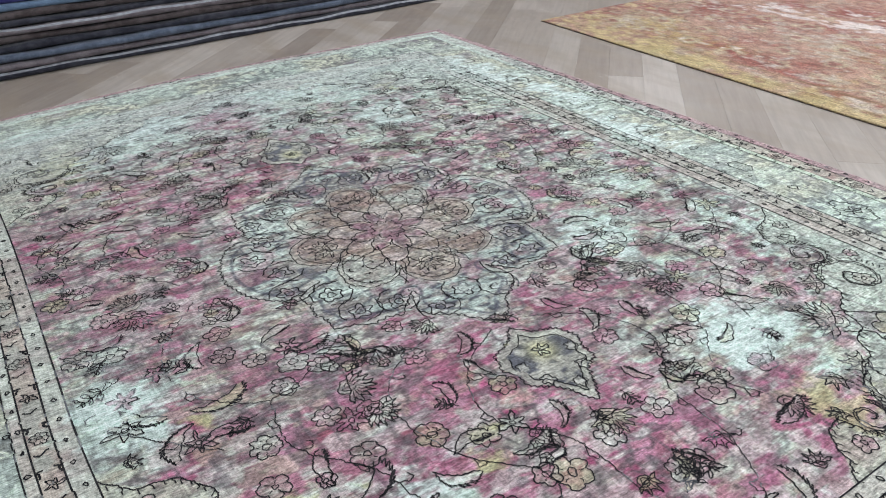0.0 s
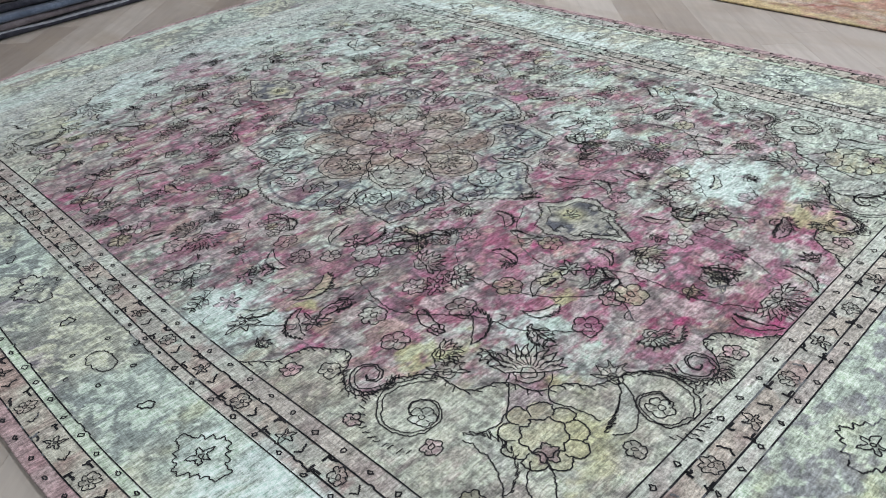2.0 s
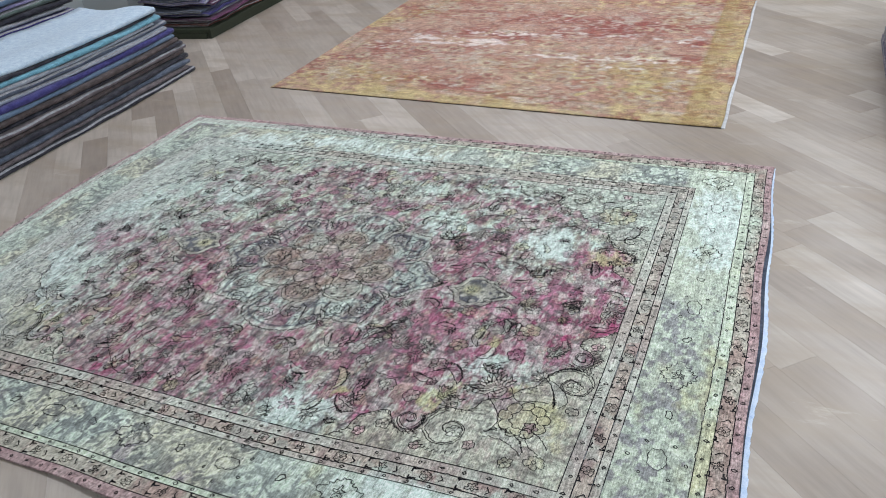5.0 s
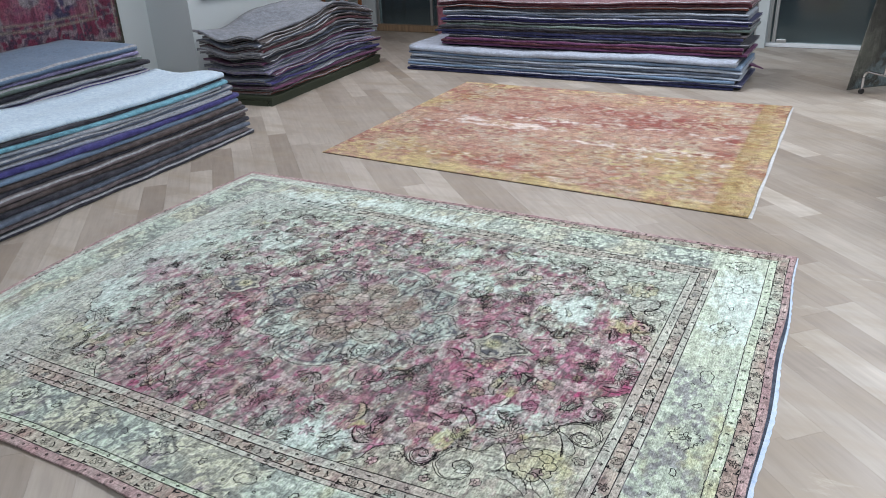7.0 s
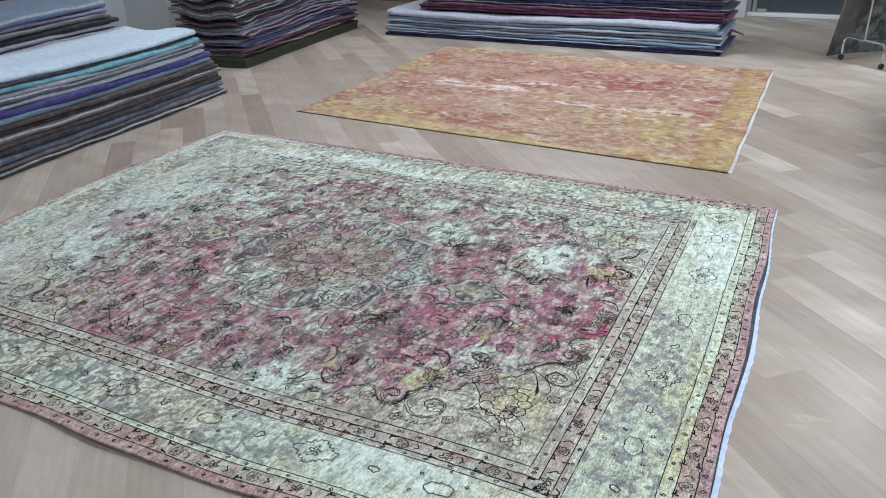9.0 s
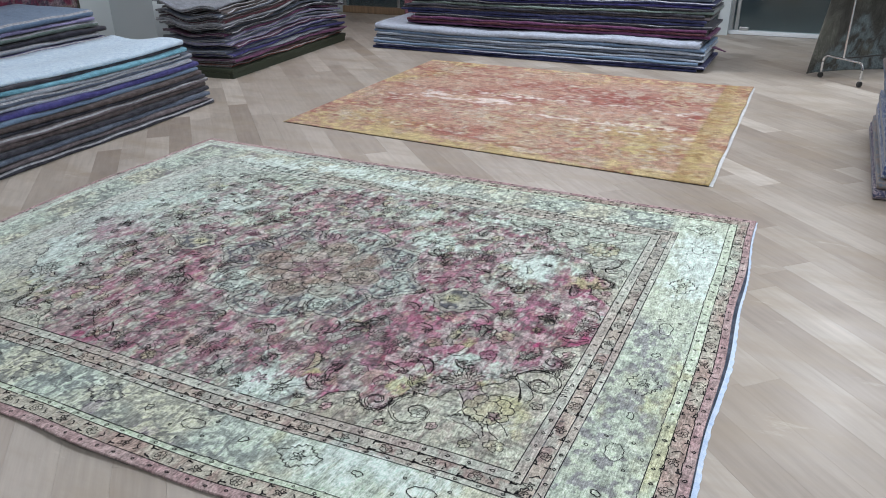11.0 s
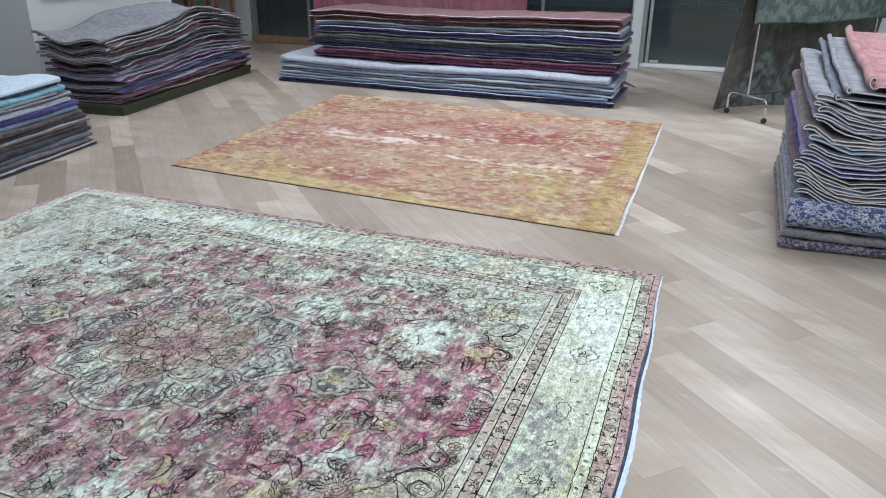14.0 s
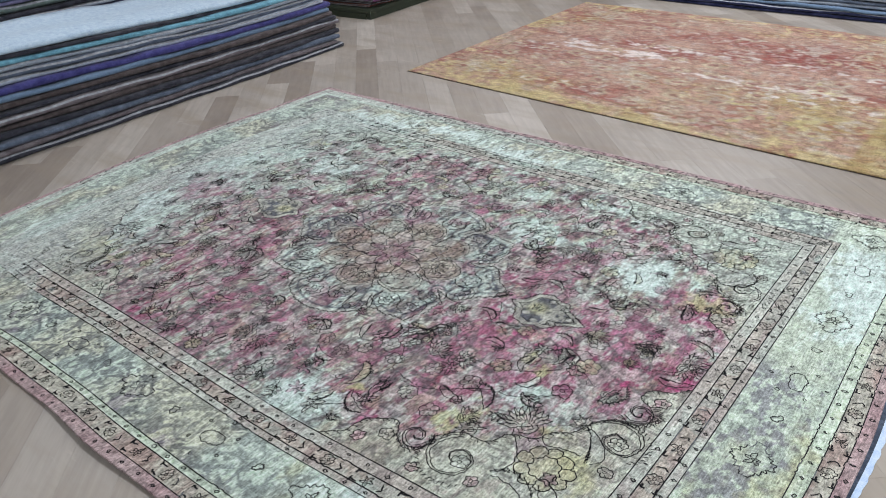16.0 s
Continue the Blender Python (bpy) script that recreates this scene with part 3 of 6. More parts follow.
class Carpet:
    """A rug lying on the floor: unit-free design coordinates (metres) laid onto the floor by `place`."""

    def __init__(self, label, place, x0, y0, x1, y1, thick=0.009):
        self.root = tagged(new("carpet"), label, "rug")
        self.place, self.size, self.thick = place, (x0, y0, x1, y1), thick

    def pile(self, step, dye_at):
        x0, y0, x1, y1 = self.size
        nx, ny = int((x1 - x0) / step), int((y1 - y0) / step)
        gx, gy = np.meshgrid(np.linspace(x0, x1, nx + 1), np.linspace(y0, y1, ny + 1), indexing="ij")
        colours = np.clip(dye_at(gx, gy), 0.005, 0.95)
        wx, wy, wz = self.place(gx, gy)
        top = np.stack([wx, wy, wz + self.thick], -1).reshape(-1, 3)
        idx = np.arange((nx + 1) * (ny + 1)).reshape(nx + 1, ny + 1)
        quads = np.stack([idx[:-1, :-1], idx[1:, :-1], idx[1:, 1:], idx[:-1, 1:]], -1).reshape(-1, 4)
        rim = np.concatenate([idx[:, 0], idx[-1, 1:], idx[-2::-1, -1], idx[0, -2:0:-1]])
        low = top[rim].copy()
        low[:, 2] -= self.thick - 0.001
        base, k = len(top), np.arange(len(rim))
        nxt = np.roll(rim, -1)
        skirt = np.stack([rim, base + k, base + (k + 1) % len(rim), nxt], -1)
        verts, faces = np.concatenate([top, low]), np.concatenate([quads, skirt])
        me = bpy.data.meshes.new("woven_face")
        me.vertices.add(len(verts))
        me.vertices.foreach_set("co", verts.ravel())
        me.loops.add(faces.size)
        me.loops.foreach_set("vertex_index", faces.ravel().astype(np.int32))
        me.polygons.add(len(faces))
        me.polygons.foreach_set("loop_start", (np.arange(len(faces)) * 4).astype(np.int32))
        me.update(calc_edges=True)
        rgb = np.concatenate([colours.reshape(-1, 3), colours.reshape(-1, 3)[rim]])
        attr = me.color_attributes.new("dye", "FLOAT_COLOR", "POINT")
        attr.data.foreach_set("color", np.concatenate([rgb, np.ones((len(rgb), 1))], 1).ravel().astype(np.float32))
        me.materials.append(M_PILE)
        me.shade_smooth()
        ob = new("woven_face", me)
        ob.parent = self.root
        return ob

    def ribbons(self, name, black, worn, label="", kind=""):
        """One motif of thin raised lines of pile: each line is (points, width); black lines, then worn grey ones."""
        verts, faces, slots = [], [], []
        for slot, lines in enumerate((black, worn)):
            for pts, width in lines:
                p = np.array(pts, float)
                d = np.gradient(p, axis=0)
                d /= np.linalg.norm(d, axis=1)[:, None] + 1e-9
                side = np.stack([-d[:, 1], d[:, 0]], -1) * width / 2
                both = np.concatenate([p + side, p - side])
                wx, wy, wz = self.place(both[:, 0], both[:, 1])
                k, n = len(verts), len(p)
                verts += list(zip(wx.tolist(), wy.tolist(), (wz + self.thick + 0.0012).tolist()))
                faces += [(k + i, k + n + i, k + n + i + 1, k + i + 1) for i in range(n - 1)]
                slots += [slot] * (n - 1)
        if not faces:
            return None
        me = bpy.data.meshes.new(name)
        me.from_pydata(verts, [], faces)
        me.materials.append(M_INK)
        me.materials.append(M_INK_WORN)
        me.polygons.foreach_set("material_index", slots)
        ob = new(name, me)
        ob.parent = self.root
        return tagged(ob, label, kind=kind)


# the worn mint and magenta carpet: design runs from (-4, -3) to (0, 0)
CX, CY = -1.90, -1.555
SIDE = (0.0, 0.034, 0.088, 0.130, 0.366, 0.396, 0.447, 0.489)
ENDS = (0.0, 0.042, 0.105, 0.133, 0.352, 0.377, 0.430, 0.474)


def lay_main(x, y):
    t, e = -y / 3.0, 1 + x / 4.0
    left = np.clip(1 - e, 0, 1) ** 3 * (0.70 * t * t - 0.42 * t)
    right = np.clip(e, 0, 1) ** 5 * 0.05 * np.minimum(1.0, 1.6 * t)
    near = (0.014 + 0.024 * e) * t**4
    edge = np.clip(e, 0, 1) ** 40
    front = np.clip(t, 0, 1) ** 24
    z = 0.001 + 0.012 * edge * smooth(0.1, 0.5, t) * (0.7 + 0.3 * np.sin(9 * y)) + front * 0.006 * (1 + np.sin(6.3 * x + 1.0)) + 0.0012 * (1 + np.sin(3 * x + 2 * y) * np.sin(4.1 * y - x))
    wave = front * (0.008 * np.sin(4.2 * x) + 0.004 * np.sin(11 * x)) - 0.045 * np.clip(t, 0, 1) ** 7 * np.exp(-(((x + 3.05) / 0.42) ** 2)) - 0.045 * smooth(-0.6, -1.6, x) * smooth(0.55, 0.85, t)
    left = left + 0.07 * np.clip(1 - e, 0, 1) ** 8 * np.clip(5 * t, 0, 1)
    return x + left + right + edge * 0.006 * np.sin(7 * y), y + near + wave, z


def border_depth(x, y):
    """How far in from the edge, in steps of the seven border lines (0 to 7, more inside the field)."""
    a = np.interp(-x, SIDE, range(8), right=8.0)
    b = np.interp(x + 4.0, SIDE, range(8), right=8.0)
    c = np.interp(-y, ENDS, range(8), right=8.0)
    d = np.interp(y + 3.0, ENDS, range(8), right=8.0)
    return np.minimum(np.minimum(a, b), np.minimum(c, d))


def four_fold(quarter):
    """A closed outline round the medallion's centre from the points of its first quarter, tip to crown."""
    q = list(quarter)
    ring = q + [(-x, y) for x, y in q[-2::-1]] + [(-x, -y) for x, y in q[1:]] + [(x, -y) for x, y in q[-2:0:-1]]
    return [(CX + x, CY + y) for x, y in ring]


# a pointed east lobe, a pointed diagonal lobe and a round crown, with tongues of the field between them
LOBES = [(0.600, 0.0), (0.556, 0.045), (0.516, 0.072), (0.490, 0.112), (0.452, 0.150), (0.405, 0.148), (0.350, 0.125),
         (0.398, 0.166), (0.424, 0.195), (0.414, 0.240), (0.418, 0.285), (0.398, 0.322), (0.388, 0.368),
         (0.340, 0.366), (0.298, 0.382), (0.250, 0.372), (0.208, 0.382), (0.176, 0.352), (0.158, 0.308),
         (0.184, 0.372), (0.196, 0.412), (0.168, 0.452), (0.118, 0.486), (0.058, 0.506), (0.0, 0.513)]
MEDALLION = four_fold(LOBES)


def ring_of_petals(mean, depth, petals, turn=0.0, n=160, squash=0.90, power=0.7):
    """A closed scalloped ring round the medallion's centre."""
    out = []
    for k in range(n):
        a = 2 * math.pi * k / n
        r = mean * (1 - depth + depth * abs(math.cos(petals * (a - turn) / 2)) ** power)
        out.append((CX + r * math.cos(a), CY + squash * r * math.sin(a)))
    return out


HEART = ring_of_petals(0.355, 0.30, 8)


def pendant_outline(px, way, scale=1.0):
    half = [(-0.160, 0.0), (-0.120, 0.035), (-0.095, 0.100), (-0.040, 0.118), (0.0, 0.096), (0.036, 0.100), (0.068, 0.055), (0.105, 0.032), (0.160, 0.0)]
    ring = half + [(x, -y) for x, y in half[-2:0:-1]]
    return [(px + way * scale * x, CY - 0.008 + scale * y) for x, y in ring]


PENDANTS = ((-1.098, 1), (-2.70, -1))
SPANDREL = [(0, 0), (0.83, 0), (0.77, 0.06), (0.755, 0.12), (0.715, 0.160), (0.66, 0.180), (0.625, 0.130), (0.570, 0.095), (0.525, 0.125), (0.520, 0.195), (0.47, 0.250), (0.39, 0.260), (0.35, 0.330), (0.28, 0.36),
            (0.25, 0.42), (0.20, 0.46), (0.165, 0.55), (0.120, 0.590), (0.070, 0.600), (0.040, 0.645), (0.070, 0.700), (0.115, 0.720), (0.105, 0.775), (0.045, 0.81), (0, 0.86)]


def folded_quadrant(x, y):
    """Distances inward from the nearest inner corner of the border."""
    u = np.minimum(-0.491 - x, x + 4.0 - 0.491)
    v = np.minimum(-0.476 - y, y + 3.0 - 0.476)
    return u, v


def away(x, y, ring):
    """Distance from a closed line."""
    out = np.full(np.shape(x), 9.0)
    for (ax, ay), (bx, by) in zip(ring, ring[1:] + ring[:1]):
        ex, ey = bx - ax, by - ay
        k = np.clip(((x - ax) * ex + (y - ay) * ey) / (ex * ex + ey * ey + 1e-12), 0, 1)
        out = np.minimum(out, np.hypot(x - ax - k * ex, y - ay - k * ey))
    return out


MINT, PALE, BEIGE, YELLOW = (0.47, 0.585, 0.515), (0.575, 0.675, 0.635), (0.33, 0.30, 0.265), (0.45, 0.45, 0.235)
PINK, MAGENTA, RED, BROWN, SLATE, VIOLET = (0.33, 0.125, 0.185), (0.37, 0.065, 0.165), (0.26, 0.055, 0.080), (0.20, 0.145, 0.13), (0.075, 0.080, 0.105), (0.20, 0.15, 0.22)
PINK_SPOTS = [(-2.46, -2.45, 0.17, 0.13, 1.0), (-2.16, -2.30, 0.26, 0.15, 0.7), (-2.41, -1.97, 0.26, 0.15, 0.75), (-2.50, -1.70, 0.15, 0.14, 1.1), (-3.15, -1.62, 0.22, 0.20, 0.75), (-3.10, -1.22, 0.10, 0.08, 0.7), (-2.44, -0.70, 0.26, 0.14, 0.85), (-2.0, -0.63, 0.15, 0.09, 0.75),
              (-1.86, -0.95, 0.14, 0.10, 0.7), (-1.27, -1.45, 0.16, 0.16, 1.0), (-1.30, -1.22, 0.20, 0.17, 0.8), (-1.11, -0.76, 0.16, 0.10, 0.85), (-1.20, -1.78, 0.32, 0.13, 0.95), (-1.33, -1.98, 0.28, 0.12, 0.85), (-1.80, -2.25, 0.24, 0.16, 0.9), (-1.32, -2.34, 0.20, 0.12, 1.0)]
PINK_MORE = [(-1.18, -2.05, 0.32, 0.14, 0.85), (-0.82, -1.53, 0.20, 0.16, 0.95), (-0.73, -1.72, 0.26, 0.20, 1.2), (-0.50, -1.60, 0.14, 0.14, 1.2), (-0.66, -1.23, 0.15, 0.16, 0.95), (-0.95, -1.95, 0.2, 0.13, 0.85), (-1.12, -2.20, 0.2, 0.1, 0.8), (-2.75, -2.2, 0.3, 0.2, 0.55), (-2.85, -1.75, 0.25, 0.2, 0.6), (-1.55, -0.80, 0.25, 0.10, 0.5)]
HOT_SPOTS = [(-2.46, -2.47, 0.14, 0.10, 1.0), (-0.72, -1.74, 0.24, 0.14, 1.0), (-0.50, -1.60, 0.12, 0.10, 1.0), (-2.50, -1.70, 0.12, 0.10, 0.9), (-1.28, -2.38, 0.14, 0.08, 0.8), (-1.80, -2.22, 0.12, 0.09, 0.7), (-1.08, -1.72, 0.2, 0.07, 0.85), (-1.30, -1.96, 0.2, 0.08, 0.6), (-0.64, -1.20, 0.10, 0.10, 0.7), (-2.44, -0.70, 0.10, 0.06, 0.5)]
PALE_SPOTS = [(-0.92, -1.12, 0.17, 0.19, 1.2), (-1.50, -2.43, 0.17, 0.12, 1.1), (-3.43, -2.3, 0.40, 0.40, 1.0), (-3.32, -1.97, 0.28, 0.22, 0.9), (-1.42, -1.05, 0.22, 0.12, 0.85), (-2.10, -0.33, 0.45, 0.15, 0.95), (-2.56, -0.23, 0.35, 0.13, 0.9), (-3.08, -0.35, 0.45, 0.22, 0.9),
              (-2.80, -1.0, 0.22, 0.16, 0.8), (-1.30, -0.60, 0.35, 0.10, 0.8), (-1.70, -0.66, 0.2, 0.09, 0.7), (-0.92, -2.03, 0.14, 0.08, 0.75), (-1.06, -2.20, 0.08, 0.05, 0.8), (-0.90, -2.72, 0.40, 0.14, 1.0), (-0.2, -0.62, 0.22, 0.6, 0.95), (-3.3, -1.2, 0.3, 0.3, 0.75), (-1.46, -1.90, 0.1, 0.05, 0.6)]
YELLOW_SPOTS = [(-1.04, -2.20, 0.10, 0.07, 0.9), (-1.37, -2.30, 0.12, 0.07, 0.7), (-0.97, -1.87, 0.10, 0.07, 0.7), (-0.60, -1.14, 0.14, 0.12, 0.9), (-3.10, -2.3, 0.2, 0.13, 0.8), (-3.16, -0.78, 0.14, 0.08, 0.9), (-1.16, -1.57, 0.06, 0.05, 0.8), (-0.12, -2.0, 0.12, 0.6, 0.8), (-0.30, -2.0, 0.25, 0.4, 0.5), (-0.62, -2.2, 0.16, 0.14, 0.8), (-1.35, -2.72, 0.3, 0.10, 0.6), (-0.55, -2.65, 0.4, 0.2, 0.5), (-0.75, -0.72, 0.2, 0.1, 0.6)]
FILLS = []


def main_dye(x, y):
    one = np.ones(x.shape + (3,))
    n1, n2, n3 = fbm(x, y, 0.055, 0.14, 11), fbm(x, y, 0.28, 0.30, 23, 5), fbm(x, y, 0.014, 0.050, 31, 3)
    n4, n5, n6 = fbm(x, y, 0.060, 0.065, 47, 3), fbm(x, y, 0.5, 0.6, 53), fbm(x, y, 0.013, 0.017, 61, 2)
    wx, wy = x + 0.16 * (fbm(x, y, 0.10, 0.14, 67, 5, 0.65) - 0.5), y + 0.20 * (fbm(x, y, 0.08, 0.14, 71, 5, 0.65) - 0.5)
    pale, pink = blobs(wx, wy, PALE_SPOTS), np.maximum(blobs(wx, wy, PINK_SPOTS), blobs(wx, wy, PINK_MORE))
    west, n7, n8 = smooth(-2.7, -3.5, x), fbm(x, y, 0.024, 0.060, 401, 4, 0.65), fbm(x, y, 0.020, 0.030, 411, 3, 0.65)
    c = blend(one * BEIGE, MINT, smooth(0.30, 0.62, 0.35 * n1 + 0.3 * n2 + 0.35 * n3 + 0.30 * pale))
    c = blend(c, BROWN, 0.35 * smooth(0.52, 0.72, 0.45 * n5 + 0.30 * n4 + 0.25 * n1 + 0.1 * pink - 0.2 * pale) * (1 - 0.6 * west))
    c = blend(c, YELLOW, 0.45 * smooth(0.58, 0.78, n2) * smooth(0.35, 0.6, n1))
    # faded pink all over the field, strongest in the patches that were less worn
    c = blend(c, PINK, 0.92 * smooth(0.33, 0.55, 0.58 * pink + 0.16 * n1 + 0.34 * n7 + 0.12 * n2 - 0.36 * pale - 0.05 * west))
    c = blend(c, (0.44, 0.235, 0.31), 0.8 * smooth(0.50, 0.62, 0.30 * pink + 0.35 * n8 + 0.35 * fbm(x, y, 0.10, 0.12, 421, 4) - 0.2 * pale - 0.1 * west))
    c = blend(c, RED, 0.70 * smooth(0.60, 0.82, 0.50 * pink + 0.25 * n2 + 0.30 * n4 - 0.25 * pale))
    hot = blobs(wx, wy, HOT_SPOTS)
    c = blend(c, MAGENTA, 0.85 * smooth(0.45, 0.85, hot + 0.35 * (n1 - 0.5) + 0.9 * (n7 - 0.5)))
    # worn streaks along the weft
    c = blend(c, MINT, 0.55 * smooth(0.54, 0.67, 0.25 * n1 + 0.55 * n7 + 0.2 * n4) * (1 - 0.55 * smooth(0.5, 0.9, hot)))
    c = blend(c, (0.17, 0.09, 0.11), 0.35 * smooth(0.57, 0.74, 0.5 * fbm(x, y, 0.03, 0.12, 301, 3) + 0.5 * n4) * (1 - 0.7 * smooth(0.3, 0.8, pale)) * (1 - 0.5 * west))
    rubbed = np.clip(smooth(-1.15, -0.55, y) + 0.8 * smooth(-2.5, -3.2, x), 0, 1)
    c = blend(c, MINT, 0.75 * rubbed * smooth(0.36, 0.58, 0.5 * n1 + 0.5 * n2 + 0.12 * n3 - 0.25 * pink))
    for tone, share, seed, start in (((0.46, 0.46, 0.33), 0.40, 271, 0.55), ((0.36, 0.11, 0.20), 0.50, 277, 0.54), ((0.14, 0.10, 0.12), 0.38, 273, 0.56), ((0.50, 0.57, 0.50), 0.45, 279, 0.55)):
        c = blend(c, tone, share * smooth(start, start + 0.10, 0.75 * fbm(x, y, 0.055, 0.075, seed, 3) + 0.25 * n3) * (1 - 0.7 * west) * (1 - 0.85 * smooth(0.35, 0.85, pale)))
    c = blend(c, (0.15, 0.085, 0.10), 0.42 * smooth(0.55, 0.67, 0.6 * n8 + 0.4 * n4) * (1 - 0.6 * smooth(0.4, 0.9, pale)) * (1 - 0.6 * west))
    for size, seed in ((0.075, 171), (0.048, 431)):
        c = blend(c, (0.10, 0.09, 0.10), 0.62 * smooth(0.875, 0.95, veins(x, y, size, seed)) * smooth(0.35, 0.55, fbm(x, y, 0.12, 0.12, seed + 5)) * (1 - 0.5 * west) * (1 - 0.6 * smooth(0.4, 0.9, pale)))
    c = blend(c, PALE, 0.78 * smooth(0.46, 0.95, pale + 0.35 * (n1 - 0.5) + 0.8 * (n7 - 0.5)))
    c = blend(c, YELLOW, 0.7 * smooth(0.45, 0.85, blobs(wx, wy, YELLOW_SPOTS) + 0.5 * (n1 - 0.5) + 0.4 * (n4 - 0.5)))
    # corner arabesques
    u, v = folded_quadrant(x, y)
    corner = inside(u, v, SPANDREL)
    sage = blend(one * (0.42, 0.415, 0.33), (0.52, 0.555, 0.46), smooth(0.25, 0.65, 0.6 * n2 + 0.4 * n1))
    sage = blend(sage, (0.30, 0.25, 0.23), 0.55 * smooth(0.54, 0.72, 0.6 * n4 + 0.4 * n3))
    sage = blend(sage, MINT, 0.6 * smooth(-1.3, -0.8, y))
    sage = blend(sage, YELLOW, 0.7 * smooth(0.5, 0.9, blobs(wx, wy, YELLOW_SPOTS) + 0.4 * (n1 - 0.5)))
    sage = blend(sage, (0.13, 0.125, 0.12), 0.6 * smooth(0.87, 0.95, np.maximum(veins(x, y, 0.07, 181), 0.98 * veins(x, y, 0.04, 185))))
    c = np.where(corner[..., None], c * 0.16 + sage * 0.84, c)
    # medallion: slate pockets full of pale blooms round a tan rosette
    i0, i1, j0, j1 = (int(round(k)) for k in ((CX - 0.68 + 4) / PILE, (CX + 0.68 + 4) / PILE, (CY - 0.58 + 3) / PILE, (CY + 0.58 + 3) / PILE))
    cut = (slice(i0, i1), slice(j0, j1))
    mx, my, m1, m2, m3, m4, m6 = x[cut], y[cut], n1[cut], n2[cut], n3[cut], n4[cut], n6[cut]
    flat = np.ones(mx.shape + (3,))
    within, rim = inside(mx, my, MEDALLION), away(mx, my, MEDALLION)
    bare = blobs(wx[cut], wy[cut], [(-2.19, -1.85, 0.13, 0.14, 1.0), (-1.98, -1.98, 0.13, 0.07, 0.9), (-1.66, -1.83, 0.10, 0.10, 1.0), (-1.72, -1.12, 0.13, 0.10, 0.8), (-2.05, -1.12, 0.10, 0.08, 0.6), (-1.55, -1.90, 0.06, 0.05, 0.6)])
    bloom = np.zeros(mx.shape)
    for k in range(26):
        a, s = 2 * math.pi * k / 26, (0.405, 0.455)[k % 2]
        bx, by = CX + 1.04 * s * math.cos(a), CY + 0.93 * s * math.sin(a)
        rr, aa = np.hypot(mx - bx, my - by), np.arctan2(my - by, mx - bx)
        petal = 0.036 * (0.80 + 0.20 * np.cos(5 * aa + k))
        bloom = np.maximum(bloom, smooth(1.15, 0.85, rr / petal) * smooth(0.20, 0.42, rr / petal))
    gloom = np.clip(blobs(mx, my, [(-1.42, -1.58, 0.20, 0.20, 1.0), (-1.55, -1.33, 0.16, 0.14, 0.8), (-1.50, -1.80, 0.10, 0.08, 0.5), (-2.38, -1.45, 0.16, 0.16, 0.8)]), 0, 1)
    lace = smooth(0.84, 0.92, np.maximum(veins(mx, my, 0.050, 191), 0.95 * veins(mx, my, 0.027, 195)))
    ring = blend(flat * (0.25, 0.235, 0.215), (0.37, 0.38, 0.335), smooth(0.40, 0.60, n7[cut]))
    ring = blend(ring, SLATE, np.clip(0.80 + 0.2 * gloom, 0, 1) * lace)
    ring = blend(ring, SLATE, 0.6 * gloom * smooth(0.35, 0.6, n8[cut]))
    ring = blend(ring, (0.35, 0.33, 0.34), (0.35 + 0.4 * gloom) * bloom)
    ring = blend(ring, (0.47, 0.56, 0.50), 0.85 * smooth(0.40, 0.75, bare + 0.3 * (m1 - 0.5) + 0.9 * (n7[cut] - 0.5)) * (1 - 0.5 * lace))
    ring = blend(ring, MINT, 0.55 * smooth(0.55, 0.70, 0.6 * m1 + 0.4 * m3))
    ring = blend(ring, PINK, 0.45 * smooth(0.54, 0.68, 0.5 * m4 + 0.5 * m2))
    c[cut] = np.where(within[..., None], 0.93 * ring + 0.07 * c[cut], c[cut])
    c[cut] = blend(c[cut], (0.40, 0.41, 0.37), 0.75 * smooth(0.018, 0.010, rim + 0.008 * (m3 - 0.5)) * smooth(0.2, 0.5, n7[cut]))
    c[cut] = blend(c[cut], SLATE, 0.7 * within * smooth(0.034, 0.028, rim) * smooth(0.020, 0.024, rim))
    core, hr = inside(mx, my, HEART), away(mx, my, HEART)
    ang, rad = np.arctan2((my - CY) / 0.9, mx - CX), np.hypot(mx - CX, (my - CY) / 0.9)
    lobe = np.mod(np.floor((ang + math.pi / 8) / (math.pi / 4)), 2)
    heart = blend(flat * (0.30, 0.235, 0.19), (0.42, 0.395, 0.32), smooth(0.35, 0.65, 0.5 * m1 + 0.3 * m2 + 0.2 * m3))
    heart = blend(heart, (0.48, 0.54, 0.47), 0.75 * lobe * smooth(0.18, 0.22, rad) * smooth(0.3, 0.6, m1 + 0.25 * (my < CY)))
    heart = blend(heart, (0.33, 0.19, 0.18), 0.45 * (1 - lobe) * smooth(0.45, 0.7, m2))
    heart = blend(heart, BROWN, 0.5 * smooth(0.55, 0.70, 0.6 * m4 + 0.4 * m3))
    heart = blend(heart, (0.24, 0.12, 0.16), (0.45 + 0.4 * smooth(0.4, 0.6, m4)) * smooth(1.05, 0.92, rad / (0.105 + 0.035 * np.cos(8 * ang))))
    heart = blend(heart, (0.42, 0.36, 0.33), 0.8 * smooth(1.1, 0.9, rad / (0.175 + 0.04 * np.cos(8 * ang + math.pi))) * smooth(0.9, 1.1, rad / (0.105 + 0.035 * np.cos(8 * ang))) * smooth(0.3, 0.6, m1))
    heart = blend(heart, (0.12, 0.10, 0.11), 0.5 * smooth(0.80, 0.92, veins(mx, my, 0.045, 197)))
